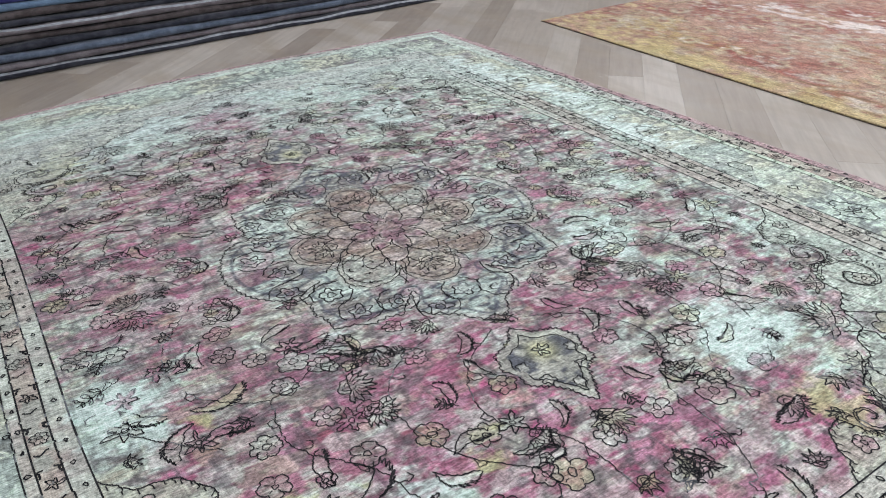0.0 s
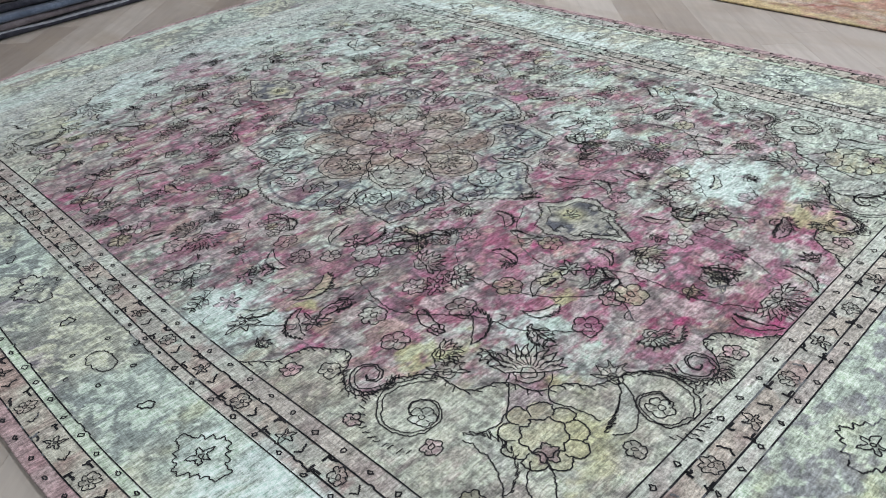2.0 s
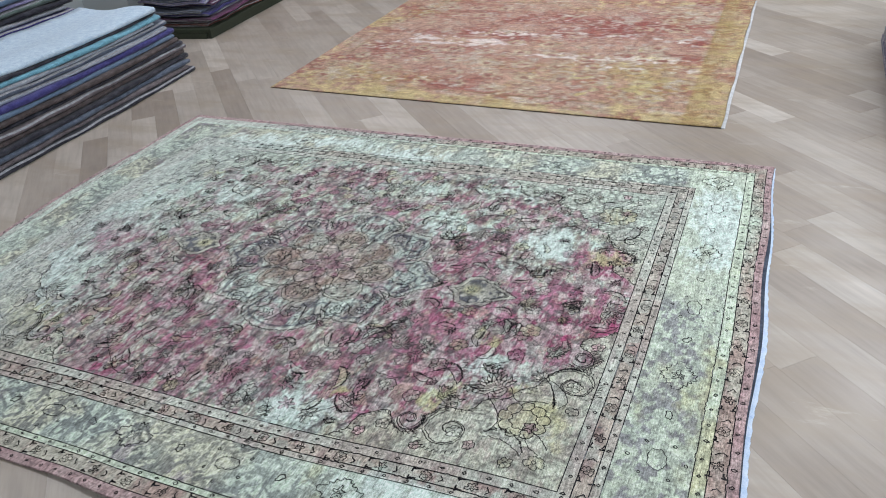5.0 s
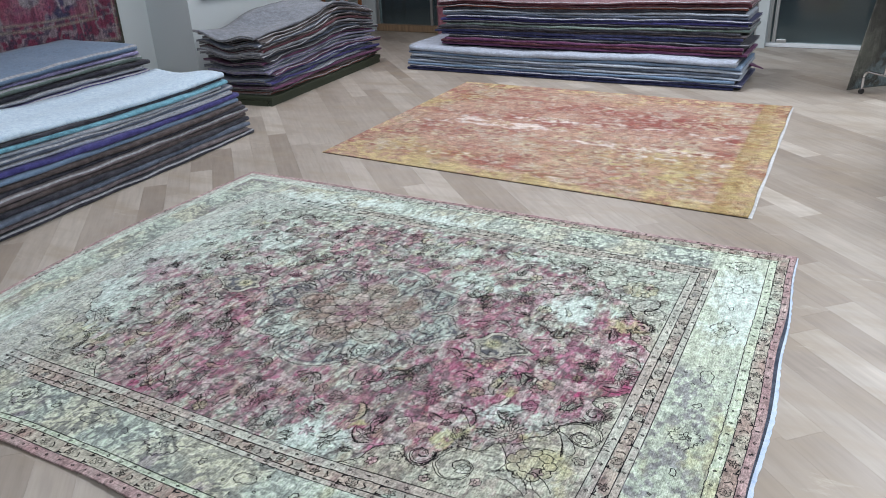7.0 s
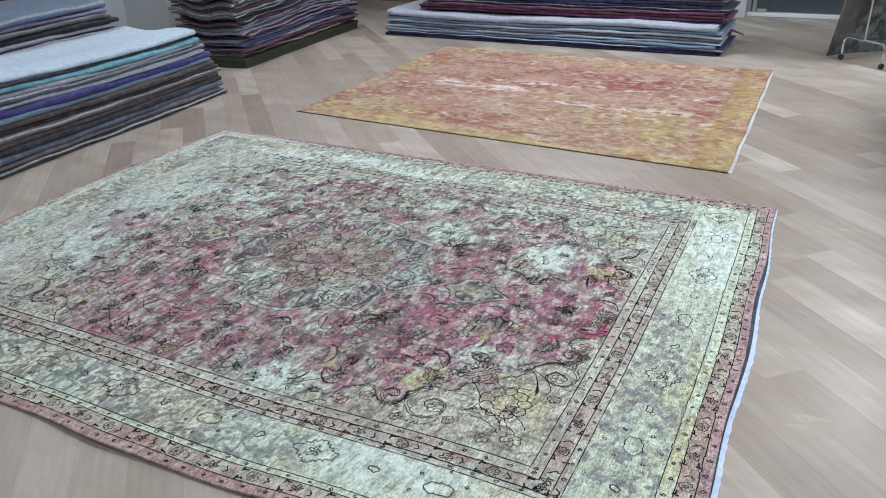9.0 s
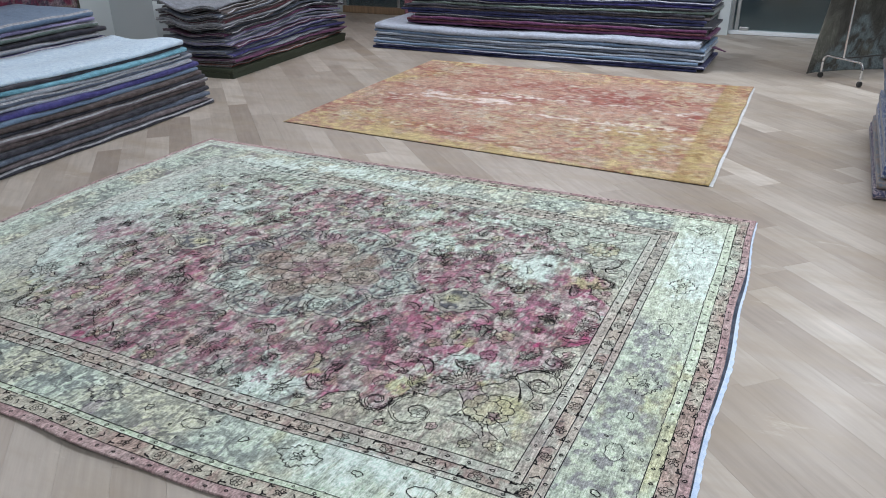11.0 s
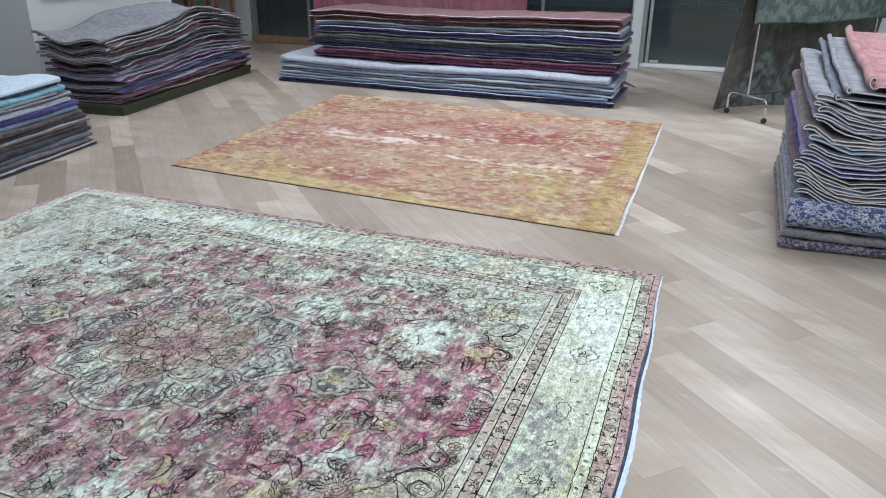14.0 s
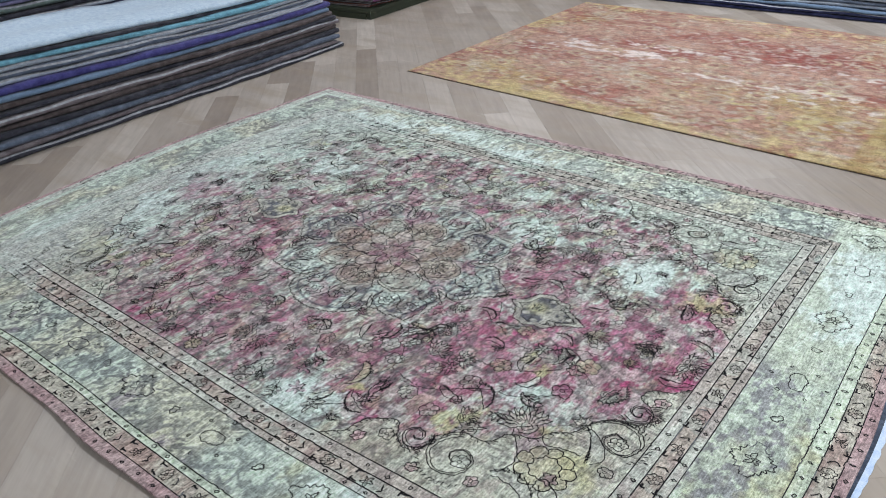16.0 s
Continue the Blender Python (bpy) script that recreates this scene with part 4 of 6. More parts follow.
    c[cut] = np.where(core[..., None], 0.86 * heart + 0.14 * c[cut], c[cut])
    c[cut] = blend(c[cut], (0.40, 0.39, 0.34), 0.45 * smooth(0.014, 0.008, hr))
    # pendants
    for px, sx in PENDANTS:
        shape, inner = inside(x, y, pendant_outline(px, sx, 0.98)), inside(x, y, pendant_outline(px, sx, 0.78))
        c = np.where(shape[..., None], blend(one * (0.42, 0.43, 0.37), (0.30, 0.29, 0.26), smooth(0.45, 0.65, n4)), c)
        spots = blobs(x, y, [(px + sx * a, CY + b, 0.022, 0.022, 1.0) for a, b in ((-0.02, 0.07), (-0.02, -0.08), (0.045, 0.05), (0.045, -0.06), (0.09, 0.0), (-0.07, -0.05))])
        c = np.where(inner[..., None], blend(blend(one * (0.33, 0.33, 0.29), SLATE, 0.9 * smooth(0.42, 0.56, 0.5 * n4 + 0.5 * n8)), (0.40, 0.40, 0.36), 0.85 * smooth(0.5, 0.8, spots)), c)
        c = blend(c, (0.50, 0.49, 0.27), 0.85 * blobs(x, y, [(px - sx * 0.05, CY, 0.036, 0.034, 1.0)]))
    # blooms, leaves and scrolls, each in its own faded dye
    for poly, tone, share in FILLS:
        px, py = [p[0] for p in poly], [p[1] for p in poly]
        a, b, e, f = (int(k / PILE) for k in (min(px) + 4, max(px) + 4, min(py) + 3, max(py) + 3))
        win = (slice(max(0, a), b + 2), slice(max(0, e), f + 2))
        if x[win].size:
            c[win] = blend(c[win], tone, 0.62 * share * inside(x[win], y[win], poly) * (0.45 + 0.55 * smooth(0.35, 0.6, 0.5 * n1[win] + 0.5 * n3[win])) * (1 - 0.6 * west[win]))
    # borders
    depth = border_depth(x, y)
    band = np.floor(depth)
    wide = blend(one * (0.51, 0.60, 0.52), (0.54, 0.565, 0.45), smooth(0.35, 0.7, n2))
    wide = blend(wide, (0.50, 0.575, 0.475), 0.8 * (x > -0.42))
    south, north = (y < -2.62) & (x < -0.4), (y > -0.36) & (x < -0.4)
    lush = np.where(south, smooth(-0.85, -1.45, x) * smooth(-3.75, -2.9, x + 0.2 * (n2 - 0.5)), np.where(north, 0.9, np.where(x < -3.6, 0.9, 0.65 * smooth(-1.2, -1.7, y))))
    lush = lush * (0.65 + 0.35 * smooth(0.30, 0.55, fbm(x, y, 0.30, 0.25, 77))) * (1 - 0.75 * smooth(0.5, 1.0, pale))
    bx, by = x + 0.03 * (n8 - 0.5), y + 0.03 * (n7 - 0.5)
    boughs = smooth(0.91, 0.955, np.maximum(veins(bx, by, 0.100, 83), 0.97 * veins(bx, by, 0.060, 87)) + 0.12 * (n3 - 0.5))
    sprigs = np.zeros(x.shape)
    for way, seed in ((0.6, 441), (-0.5, 451), (1.6, 461)):
        # long leaves that lean three ways
        p, q = x * math.cos(way) + y * math.sin(way), y * math.cos(way) - x * math.sin(way)
        sprigs = np.maximum(sprigs, smooth(0.715, 0.745, fbm(p, q, 0.060, 0.019, seed, 3, 0.45)))
    wide = blend(wide, (0.52, 0.52, 0.40), 0.4 * lush * smooth(0.5, 0.7, n5))
    wide = blend(wide, (0.080, 0.088, 0.110), 0.68 * lush * np.maximum(np.where(x > -0.42, 0.3, 0.75) * boughs, np.where(x > -0.42, 0.6, 1.0) * sprigs))
    wide = blend(wide, (0.15, 0.13, 0.18), 0.62 * (x > -0.42) * smooth(-1.0, -1.6, y + 0.5 * (n2 - 0.5)) * smooth(0.55, 0.66, 0.5 * n8 + 0.5 * n4) * (1 - 0.7 * smooth(0.4, 0.9, pale)))
    wide = blend(wide, VIOLET, 0.5 * lush * smooth(0.52, 0.75, n5) * smooth(0.5, 0.7, n4))
    wide = blend(wide, PALE, 0.9 * smooth(0.50, 0.90, pale + 0.6 * (n2 - 0.5) + 0.3 * (n3 - 0.5)))
    wide = blend(wide, YELLOW, 0.5 * smooth(0.5, 0.9, blobs(wx, wy, YELLOW_SPOTS) + 0.5 * (n1 - 0.5)))
    rosy = blend(one * (0.43, 0.385, 0.33), (0.32, 0.25, 0.23), smooth(0.42, 0.70, 0.6 * n1 + 0.4 * n2))
    rosy = blend(rosy, (0.45, 0.48, 0.42), 0.7 * np.maximum(smooth(0.54, 0.7, n4), 0.75 * smooth(-1.8, -0.6, y)))
    rosy = blend(rosy, MINT, 0.85 * smooth(0.45, 0.8, pale + 0.4 * (n2 - 0.5)))
    narrow = blend(one * (0.43, 0.40, 0.355), (0.48, 0.51, 0.45), smooth(0.30, 0.6, n2))
    narrow = blend(narrow, (0.28, 0.20, 0.205), 0.4 * smooth(0.52, 0.75, n1) * smooth(-1.3, -1.9, y))
    narrow = blend(narrow, PALE, 0.7 * smooth(0.6, 1.0, pale))
    pale_band = blend(one * (0.51, 0.59, 0.48), (0.48, 0.48, 0.31), 0.8 * smooth(0.40, 0.65, n2) * (x > -0.3) * smooth(-0.9, -1.5, y))
    outer = blend(one * (0.47, 0.46, 0.385), (0.37, 0.285, 0.25), smooth(0.45, 0.75, 0.5 * n1 + 0.5 * n2 + 0.15 * (x > -0.2) * smooth(-0.6, -1.3, y)))
    outer = blend(outer, (0.50, 0.58, 0.49), smooth(0.40, 0.8, pale))
    selvedge = blend(one * (0.36, 0.235, 0.245), (0.43, 0.34, 0.33), n1)
    selvedge = blend(selvedge, (0.48, 0.46, 0.41), 0.6 * smooth(0.4, 0.9, pale))
    faded = smooth(0.3, 0.8, smooth(-2.6, -3.6, x) + 0.6 * smooth(-0.8, 0.0, y) * smooth(-1.2, -2.4, x) + 0.4 * (n2 - 0.5))
    for at, paint in ((0, selvedge), (1, outer), (2, pale_band), (3, wide), (4, narrow), (5, rosy), (6, narrow)):
        paint = blend(paint, (0.49, 0.57, 0.54), 0.55 * faded * (at not in (0, 3)))
        paint = blend(paint, (0.24, 0.22, 0.21), 0.35 * smooth(0.58, 0.72, 0.5 * n4 + 0.5 * n6) * (at in (1, 5, 6)) * (1 - faded))
        c = np.where((band == at)[..., None], paint, c)
    # the sun-bleached west end
    c = blend(c, (0.50, 0.575, 0.575), 0.38 * smooth(-2.7, -3.7, x + 0.5 * (n2 - 0.5)) * (depth >= 7))
    speck = (0.45 * n6 + 0.55 * n3 - 0.5)[..., None]
    return 0.945 * c * (1 + 0.75 * speck)


def worn_at(x, y):
    """How worn away the outlines are, 0 to 1."""
    x, y = np.array(x), np.array(y)
    n, fine = fbm(x, y, 0.3, 0.3, 91, 3), fbm(x, y, 0.03, 0.05, 95, 2)
    return np.clip(0.95 * smooth(-2.8, -3.6, x) + 0.35 * smooth(-0.9, 0.0, y) * smooth(-0.9, -1.6, x) + 0.45 * blobs(x, y, PALE_SPOTS[:4]) + 0.7 * (n - 0.55) + 0.95 * (fine - 0.50), 0, 1)


KNOT, PILE = 0.0030, 0.004


class Drawing:
    """Collects outline strokes in design coordinates, and the shapes that they enclose."""

    def __init__(self, seed):
        self.rng = random.Random(seed)
        self.motifs = []
        self.begin("outline")

    def begin(self, name):
        """Starts a motif of its own."""
        self.black, self.worn = [], []
        self.motifs.append((name, self.black, self.worn))

    def finish(self, rug):
        for name, black, worn in self.motifs:
            rug.ribbons(name, black, worn)

    def fill(self, pts, tone, share=0.7):
        FILLS.append((list(pts), tone, share))

    def stroke(self, pts, width=0.0030, fade=0.0, drift=0.0075):
        out = []
        for (ax, ay), (bx, by) in zip(pts, pts[1:]):
            k = max(1, int(math.hypot(bx - ax, by - ay) / (0.8 * KNOT)))
            out += [(ax + (bx - ax) * i / k, ay + (by - ay) * i / k) for i in range(k)]
        out.append(pts[-1])
        # each point falls on a knot of the weave, so that slanting lines climb in steps
        px, py = np.array([p[0] for p in out]), np.array([p[1] for p in out])
        qx = px + drift * (lattice(px / 0.013, py / 0.013, 501) + 0.8 * lattice(px / 0.040, py / 0.040, 503) - 0.9)
        qy = py + drift * (lattice(px / 0.013, py / 0.013, 502) + 0.8 * lattice(px / 0.040, py / 0.040, 504) - 0.9)
        knots = list(zip((np.round(qx / KNOT) * KNOT).tolist(), (np.round(qy / KNOT) * KNOT).tolist()))
        out = [p for k, p in enumerate(knots) if k == 0 or p != knots[k - 1]]
        if len(out) < 2:
            return
        worn = worn_at([p[0] for p in out], [p[1] for p in out]) + fade
        run, mode = [], None
        for p, w in zip(out, worn):
            level = 0 if w < 0.50 else 1 if w < 0.80 else 2
            run.append(p)
            if mode is not None and level != mode:
                self.keep(run, mode, width)
                run = [p]
            mode = level
        self.keep(run, mode, width)

    def keep(self, run, mode, width):
        if len(run) > 1 and mode == 0:
            self.black.append((run, 0.90 * width * self.rng.uniform(0.85, 1.15)))
        elif len(run) > 1 and mode == 1:
            self.worn.append((run, width * self.rng.uniform(0.75, 1.05)))

    def loop(self, fn, n=48, **kw):
        self.stroke([fn(2 * math.pi * k / n) for k in range(n + 1)], **kw)


def polar(cx, cy, r, a):
    return cx + r * math.cos(a), cy + r * math.sin(a)


TONES = ((0.47, 0.52, 0.44), (0.46, 0.45, 0.27), (0.40, 0.38, 0.33), (0.44, 0.22, 0.28), (0.51, 0.57, 0.50), (0.36, 0.33, 0.28), (0.33, 0.10, 0.19))


def tone(d):
    return TONES[d.rng.randrange(7)]


def flower(d, x, y, size, turn, petals=6, dye=None):
    """A bloom of round petals about a small eye."""
    ring = [polar(x, y, size * (0.62 + 0.38 * abs(math.cos(petals * a / 2)) ** 0.5), a + turn) for a in (2 * math.pi * k / 44 for k in range(45))]
    d.fill(ring, dye or tone(d), 0.75)
    d.stroke(ring)
    d.loop(lambda a: polar(x, y, size * 0.24, a), 10, width=0.0026)
    for k in range(petals):
        a = turn + math.pi * (2 * k + 1) / petals
        d.stroke([polar(x, y, size * 0.40, a), polar(x, y, size * 0.64, a)], width=0.0024)


def star(d, x, y, size, turn, petals=6):
    """A bloom of pointed petals."""
    ring = []
    for k in range(petals):
        a, h = turn + 2 * math.pi * k / petals, math.pi / petals
        long = size * (1.25 if k % 2 else 1.0)
        ring += [polar(x, y, size * 0.36, a - h), polar(x, y, long * 0.72, a - 0.45 * h), polar(x, y, long, a), polar(x, y, long * 0.72, a + 0.45 * h)]
    d.fill(ring, tone(d), 0.75)
    d.stroke(ring + ring[:1], width=0.0034)
    d.loop(lambda a: polar(x, y, size * 0.2, a), 8, width=0.003)


def fan(d, x, y, size, turn, rays=7, dye=None):
    """A palmette: pointed petals opening to one side from a cup."""
    pts = []
    for k in range(rays):
        a = turn + (k / (rays - 1) - 0.5) * 2.7
        pts += [polar(x, y, size * 0.62, a - 0.20), polar(x, y, size * (1.12 - 0.2 * abs(k / (rays - 1) - 0.5)), a - 0.05), polar(x, y, size * 0.62, a + 0.20)]
    cup = [polar(x, y, size * 0.42, turn + b) for b in (1.5, 2.2, 3.14, -2.2, -1.5)]
    d.fill(pts + cup, dye or tone(d), 0.8)
    d.stroke(pts)
    d.stroke([pts[-1], *cup[::-1], pts[0]])
    d.loop(lambda a: polar(x, y, size * 0.22, a), 10, width=0.0026)
    for k in range(rays):
        a = turn + (k / (rays - 1) - 0.5) * 2.4
        d.stroke([polar(x, y, size * 0.30, a), polar(x, y, size * 0.66, a)], width=0.0024)


def leaf(d, x, y, size, turn, bend=0.7, dye=None):
    """A long curved leaf, saw-edged along its outer side."""
    spine = [polar(x, y, size * k / 12, turn + bend * k / 12) for k in range(13)]
    inner, saw = [], []
    for k, (px, py) in enumerate(spine):
        way, wide = turn + 2 * bend * k / 12, 0.17 * size * math.sin(math.pi * min(1.0, 0.08 + 0.92 * k / 12))
        inner.append(polar(px, py, -0.5 * wide, way + math.pi / 2))
        saw += [polar(px, py, wide, way + math.pi / 2), polar(px, py, wide * 1.5 + 0.004, way + math.pi / 2 + 0.5)]
    d.fill(inner + saw[::-1], dye or tone(d), 0.7)
    d.stroke(inner)
    d.stroke(saw, width=0.0028)
    return spine[-1]


def comb(d, x, y, size, turn, barbs=3):
    """A stem with pairs of small pointed leaves."""
    d.stroke([polar(x, y, size * k / 6, turn + 0.12 * k / 6) for k in range(7)])
    for k in range(barbs):
        px, py = polar(x, y, size * (0.25 + 0.75 * k / barbs), turn)
        for s in (1, -1):
            a, reach = turn + s * 0.9, size * (0.40 - 0.05 * k)
            d.stroke([(px, py), polar(px, py, reach * 0.6, a + 0.35 * s), polar(px, py, reach, a), polar(px, py, reach * 0.55, a - 0.30 * s), (px, py)], width=0.003)


def bouquet(d, x, y, size, turn):
    """Small blooms on stems that spring from one place, with two saw-edged leaves below."""
    for k in range(5):
        a = turn + (k - 2) * 0.52
        reach = size * (1.0 if k % 2 else 0.72)
        bx, by = polar(x, y, reach, a)
        d.stroke([(x, y), polar(x, y, reach * 0.5, a - 0.1), polar(x, y, reach * 0.75, a)], width=0.0026)
        flower(d, bx, by, size * 0.24, a, 5)
    for s in (1, -1):
        leaf(d, x, y, size * 0.9, turn + s * 1.6, -0.5 * s)


def spiral(d, cx, cy, r0, a0, turns, sense=1, width=0.0034):
    n = int(30 * turns)
    for off, shade in ((0.0, 0.0), (0.012, 0.1)):
        d.stroke([polar(cx, cy, max(0.004, (r0 - off) * (1 - 0.86 * (k / n) ** 0.95)), a0 + sense * 2 * math.pi * turns * k / n) for k in range(n + 1)], width=width, fade=shade)
    arc_out = [polar(cx, cy, r0, a0 + sense * 2 * math.pi * k / 40) for k in range(24)]
    combed(d, arc_out[::-1] if sense > 0 else arc_out, 0.014, 1 if sense > 0 else -1)


def combed(d, pts, reach, side):
    """Small hairs along one side of a line."""
    for k in range(1, len(pts) - 1):
        dx, dy = pts[k + 1][0] - pts[k - 1][0], pts[k + 1][1] - pts[k - 1][1]
        n = math.hypot(dx, dy) + 1e-9
        d.stroke([pts[k], (pts[k][0] + (-dy * side + 0.7 * dx) / n * reach, pts[k][1] + (dx * side + 0.7 * dy) / n * reach)], width=0.003)


def serrated(pts, reach, pitch=0.016):
    """A closed line turned into a saw-edged one that leans outward."""
    out, centre = [], np.mean(np.array(pts), axis=0)
    for (ax, ay), (bx, by) in zip(pts, pts[1:] + pts[:1]):
        n = max(1, int(math.hypot(bx - ax, by - ay) / pitch))
        for k in range(n):
            x, y = ax + (bx - ax) * k / n, ay + (by - ay) * k / n
            ox, oy = x - centre[0], y - centre[1]
            r = math.hypot(ox, oy)
            out += [(x, y), (x + ox / r * reach + (bx - ax) / n * 0.7, y + oy / r * reach + (by - ay) / n * 0.7)]
    return out + out[:1]


def draw_lines(d):
    """The seven border lines."""
    for k in range(1, 8):
        a, b = SIDE[k], ENDS[k]
        x0, x1, y0, y1 = -4 + a, -a, -3 + b, -b
        w = 0.0043 if k in (5, 6, 7) else 0.0037
        for p, q in (((x0, y0), (x1, y0)), ((x1, y0), (x1, y1)), ((x1, y1), (x0, y1)), ((x0, y1), (x0, y0))):
            d.begin("guard_stripe")
            d.stroke([p, q], width=w, fade=0.13, drift=0.0014)


def along_border(offset_side, offset_ends, pitch, first, visit):
    """Visits places along all four sides: x, y, the way along it, and a running number."""
    for base, way, length in (((-4 + offset_side, -3 + offset_ends), 0.0, 4 - 2 * offset_side), ((-offset_side, -3 + offset_ends), math.pi / 2, 3 - 2 * offset_ends),
                              ((-4 + offset_side, -offset_ends), 0.0, 4 - 2 * offset_side), ((-4 + offset_side, -3 + offset_ends), math.pi / 2, 3 - 2 * offset_ends)):
        s, k = first, 0
        while s < length:
            visit(base[0] + s * math.cos(way), base[1] + s * math.sin(way), way, k)
            s, k = s + pitch, k + 1


def rosette(d, x, y, way, k):
    rng = d.rng
    d.begin("rosette")
    if k % 2:
        flower(d, x, y, 0.022, rng.uniform(0, 1), 7, ((0.30, 0.22, 0.28), (0.42, 0.33, 0.28), (0.44, 0.44, 0.38))[k % 3])
    else:
        star(d, x, y, 0.020, way + rng.uniform(-0.3, 0.3), 5)
    for s in (1, -1):
        # a knobbly half leaf to each side
        d.stroke([polar(x, y, 0.036, way + s * 2.5), polar(x, y, 0.050, way + s * 2.75), polar(x, y, 0.058, way + s * 2.6), polar(x, y, 0.052, way + s * 2.95)], width=0.0062, fade=rng.uniform(-0.3, 0.15))
    d.stroke([polar(x, y, 0.046, way + 0.3), polar(x, y, 0.060, way - 0.1), polar(x, y, 0.050, way - 0.35)], width=0.0046, fade=rng.uniform(-0.2, 0.2))


def diamond_dot(d, x, y, way, k):
    r = 0.007
    d.stroke([(x + r, y), (x, y + r * 0.8), (x - r, y), (x, y - r * 0.8), (x + r, y)], width=0.0038)


def border_motif(d, x, y, way, k):
    """Serrated diamond, nut, oval, nut, in turn."""
    kind = k % 4
    d.begin(("serrated_diamond", "bud", "oval", "bud")[kind])
    if kind == 0:
        pts = []
        for i in range(33):
            a = 2 * math.pi * i / 32
            r = (1 / (abs(math.cos(a)) / 0.080 + abs(math.sin(a)) / 0.056)) * (1.0 + 0.26 * (i % 2))
            pts.append(polar(x, y, r, a + way))
        d.fill(pts, (0.50, 0.50, 0.40), 0.6)
        d.stroke(pts, width=0.0036)
        star(d, x, y, 0.026, 0.3, 5)
    elif kind == 2:
        ring = [polar(x, y, 0.026 + 0.020 * abs(math.cos(a)) ** 2, a + way + 0.12) for a in (2 * math.pi * i / 24 for i in range(25))]
        d.fill(ring, (0.53, 0.58, 0.50), 0.6)
        d.stroke(ring, width=0.0034)
        for i in range(6):
            px, py = polar(x, y, 0.085, way + 0.5 + i * 1.05)
            d.loop(lambda b: polar(px, py, 0.006, b), 6, width=0.0036)
    else:
        d.loop(lambda a: polar(x, y, 0.015 + 0.004 * math.cos(2 * a + k) + 0.002 * math.cos(5 * a), a), 14, width=0.0038)


def draw_medallion(d):
    d.begin("medallion_outline")
    d.stroke(serrated(MEDALLION, 0.009), width=0.0030, fade=-0.05)
    d.begin("heart_outline")
    d.stroke(HEART + HEART[:1], width=0.0030, fade=0.18)
    inner = ring_of_petals(0.330, 0.31, 8)
    d.stroke(inner + inner[:1], width=0.0026, fade=0.35)
    d.begin("central_flower")
    for mean, depth, petals, turn, fade in ((0.140, 0.50, 8, 0.0, 0.1), (0.205, 0.42, 8, math.pi / 8, 0.12), (0.062, 0.30, 8, 0.0, 0.1), (0.250, 0.25, 16, 0.0, 0.40)):
        ring = ring_of_petals(mean, depth, petals, turn, 128, 0.9, 0.8)
        d.stroke(ring + ring[:1], width=0.0032, fade=fade)
    for k in range(8):
        a = math.pi * k / 4
        d.begin("medallion_flower")
        x, y = CX + 0.262 * math.cos(a), CY + 0.236 * math.sin(a)
        if k % 2:
            for j in range(9):
                px, py = polar(x, y, 0.022 * (1 + j % 3) * 0.9, a + j * 2.4)
                way = d.rng.uniform(0, 6.28)
                d.stroke([(px, py), polar(px, py, 0.010, way), polar(px, py, 0.014, way + 0.9)], width=0.0034)
        else:
            fan(d, *polar(x, y, -0.03, a), 0.058, a, 7, (0.40, 0.37, 0.31))
            for s in (1, -1):
                d.stroke([polar(x, y, 0.050, a + s * 1.3), polar(x, y, 0.060, a + s * 0.95), polar(x, y, 0.045, a + s * 0.8)], width=0.0034)
        for s in (1, -1):
            # tongues between the lobes
            b = a + s * math.pi / 8
            d.stroke([(CX + r * math.cos(b + 0.05 * s * w), CY + 0.9 * r * math.sin(b + 0.05 * s * w)) for r, w in ((0.20, 1), (0.25, 1.4), (0.30, 0.6), (0.33, -0.4))], width=0.003, fade=0.1)
    for k in range(26):
        a, s = 2 * math.pi * k / 26, (0.405, 0.455)[k % 2]
        d.begin("medallion_scroll")
        x, y = CX + 1.04 * s * math.cos(a), CY + 0.93 * s * math.sin(a)
        d.loop(lambda b: polar(x, y, 0.036 * (0.80 + 0.20 * math.cos(5 * b + k)), b), 30, width=0.0040, fade=0.22)
        d.loop(lambda b: polar(x, y, 0.014, b), 8, width=0.0036, fade=0.25)
        for s, reach in ((1, 0.048), (-1, 0.052)):
            d.stroke([polar(x, y, reach + 0.003 * j, a + s * (0.5 + 0.45 * j)) for j in range(6)], width=0.0038, fade=0.22)


def draw_pendant(d, px, way):
    d.begin("pendant")
    rim = pendant_outline(px, way, 0.98)
    d.stroke(serrated(rim, 0.008, 0.013), width=0.0030)
    inner = pendant_outline(px, way, 0.78)
    d.stroke(inner + inner[:1], width=0.0030, fade=0.35)
    star(d, px - 0.05 * way, CY, 0.022, 0.4, 5)
    for a, b in ((-0.02, 0.07), (-0.02, -0.08), (0.045, 0.05), (0.045, -0.06), (0.09, 0.0)):
        d.loop(lambda w: polar(px + a * way, CY + b, 0.020 * (0.8 + 0.2 * math.cos(5 * w)), w), 18, width=0.003, fade=0.3)
    d.begin("pendant_crown")
    fan(d, px - 0.20 * way, CY, 0.034, math.pi if way > 0 else 0.0, 5, (0.46, 0.42, 0.27))
    fan(d, px + 0.205 * way, CY - 0.03, 0.060, 0.0 if way > 0 else math.pi, 7, (0.52, 0.53, 0.36))


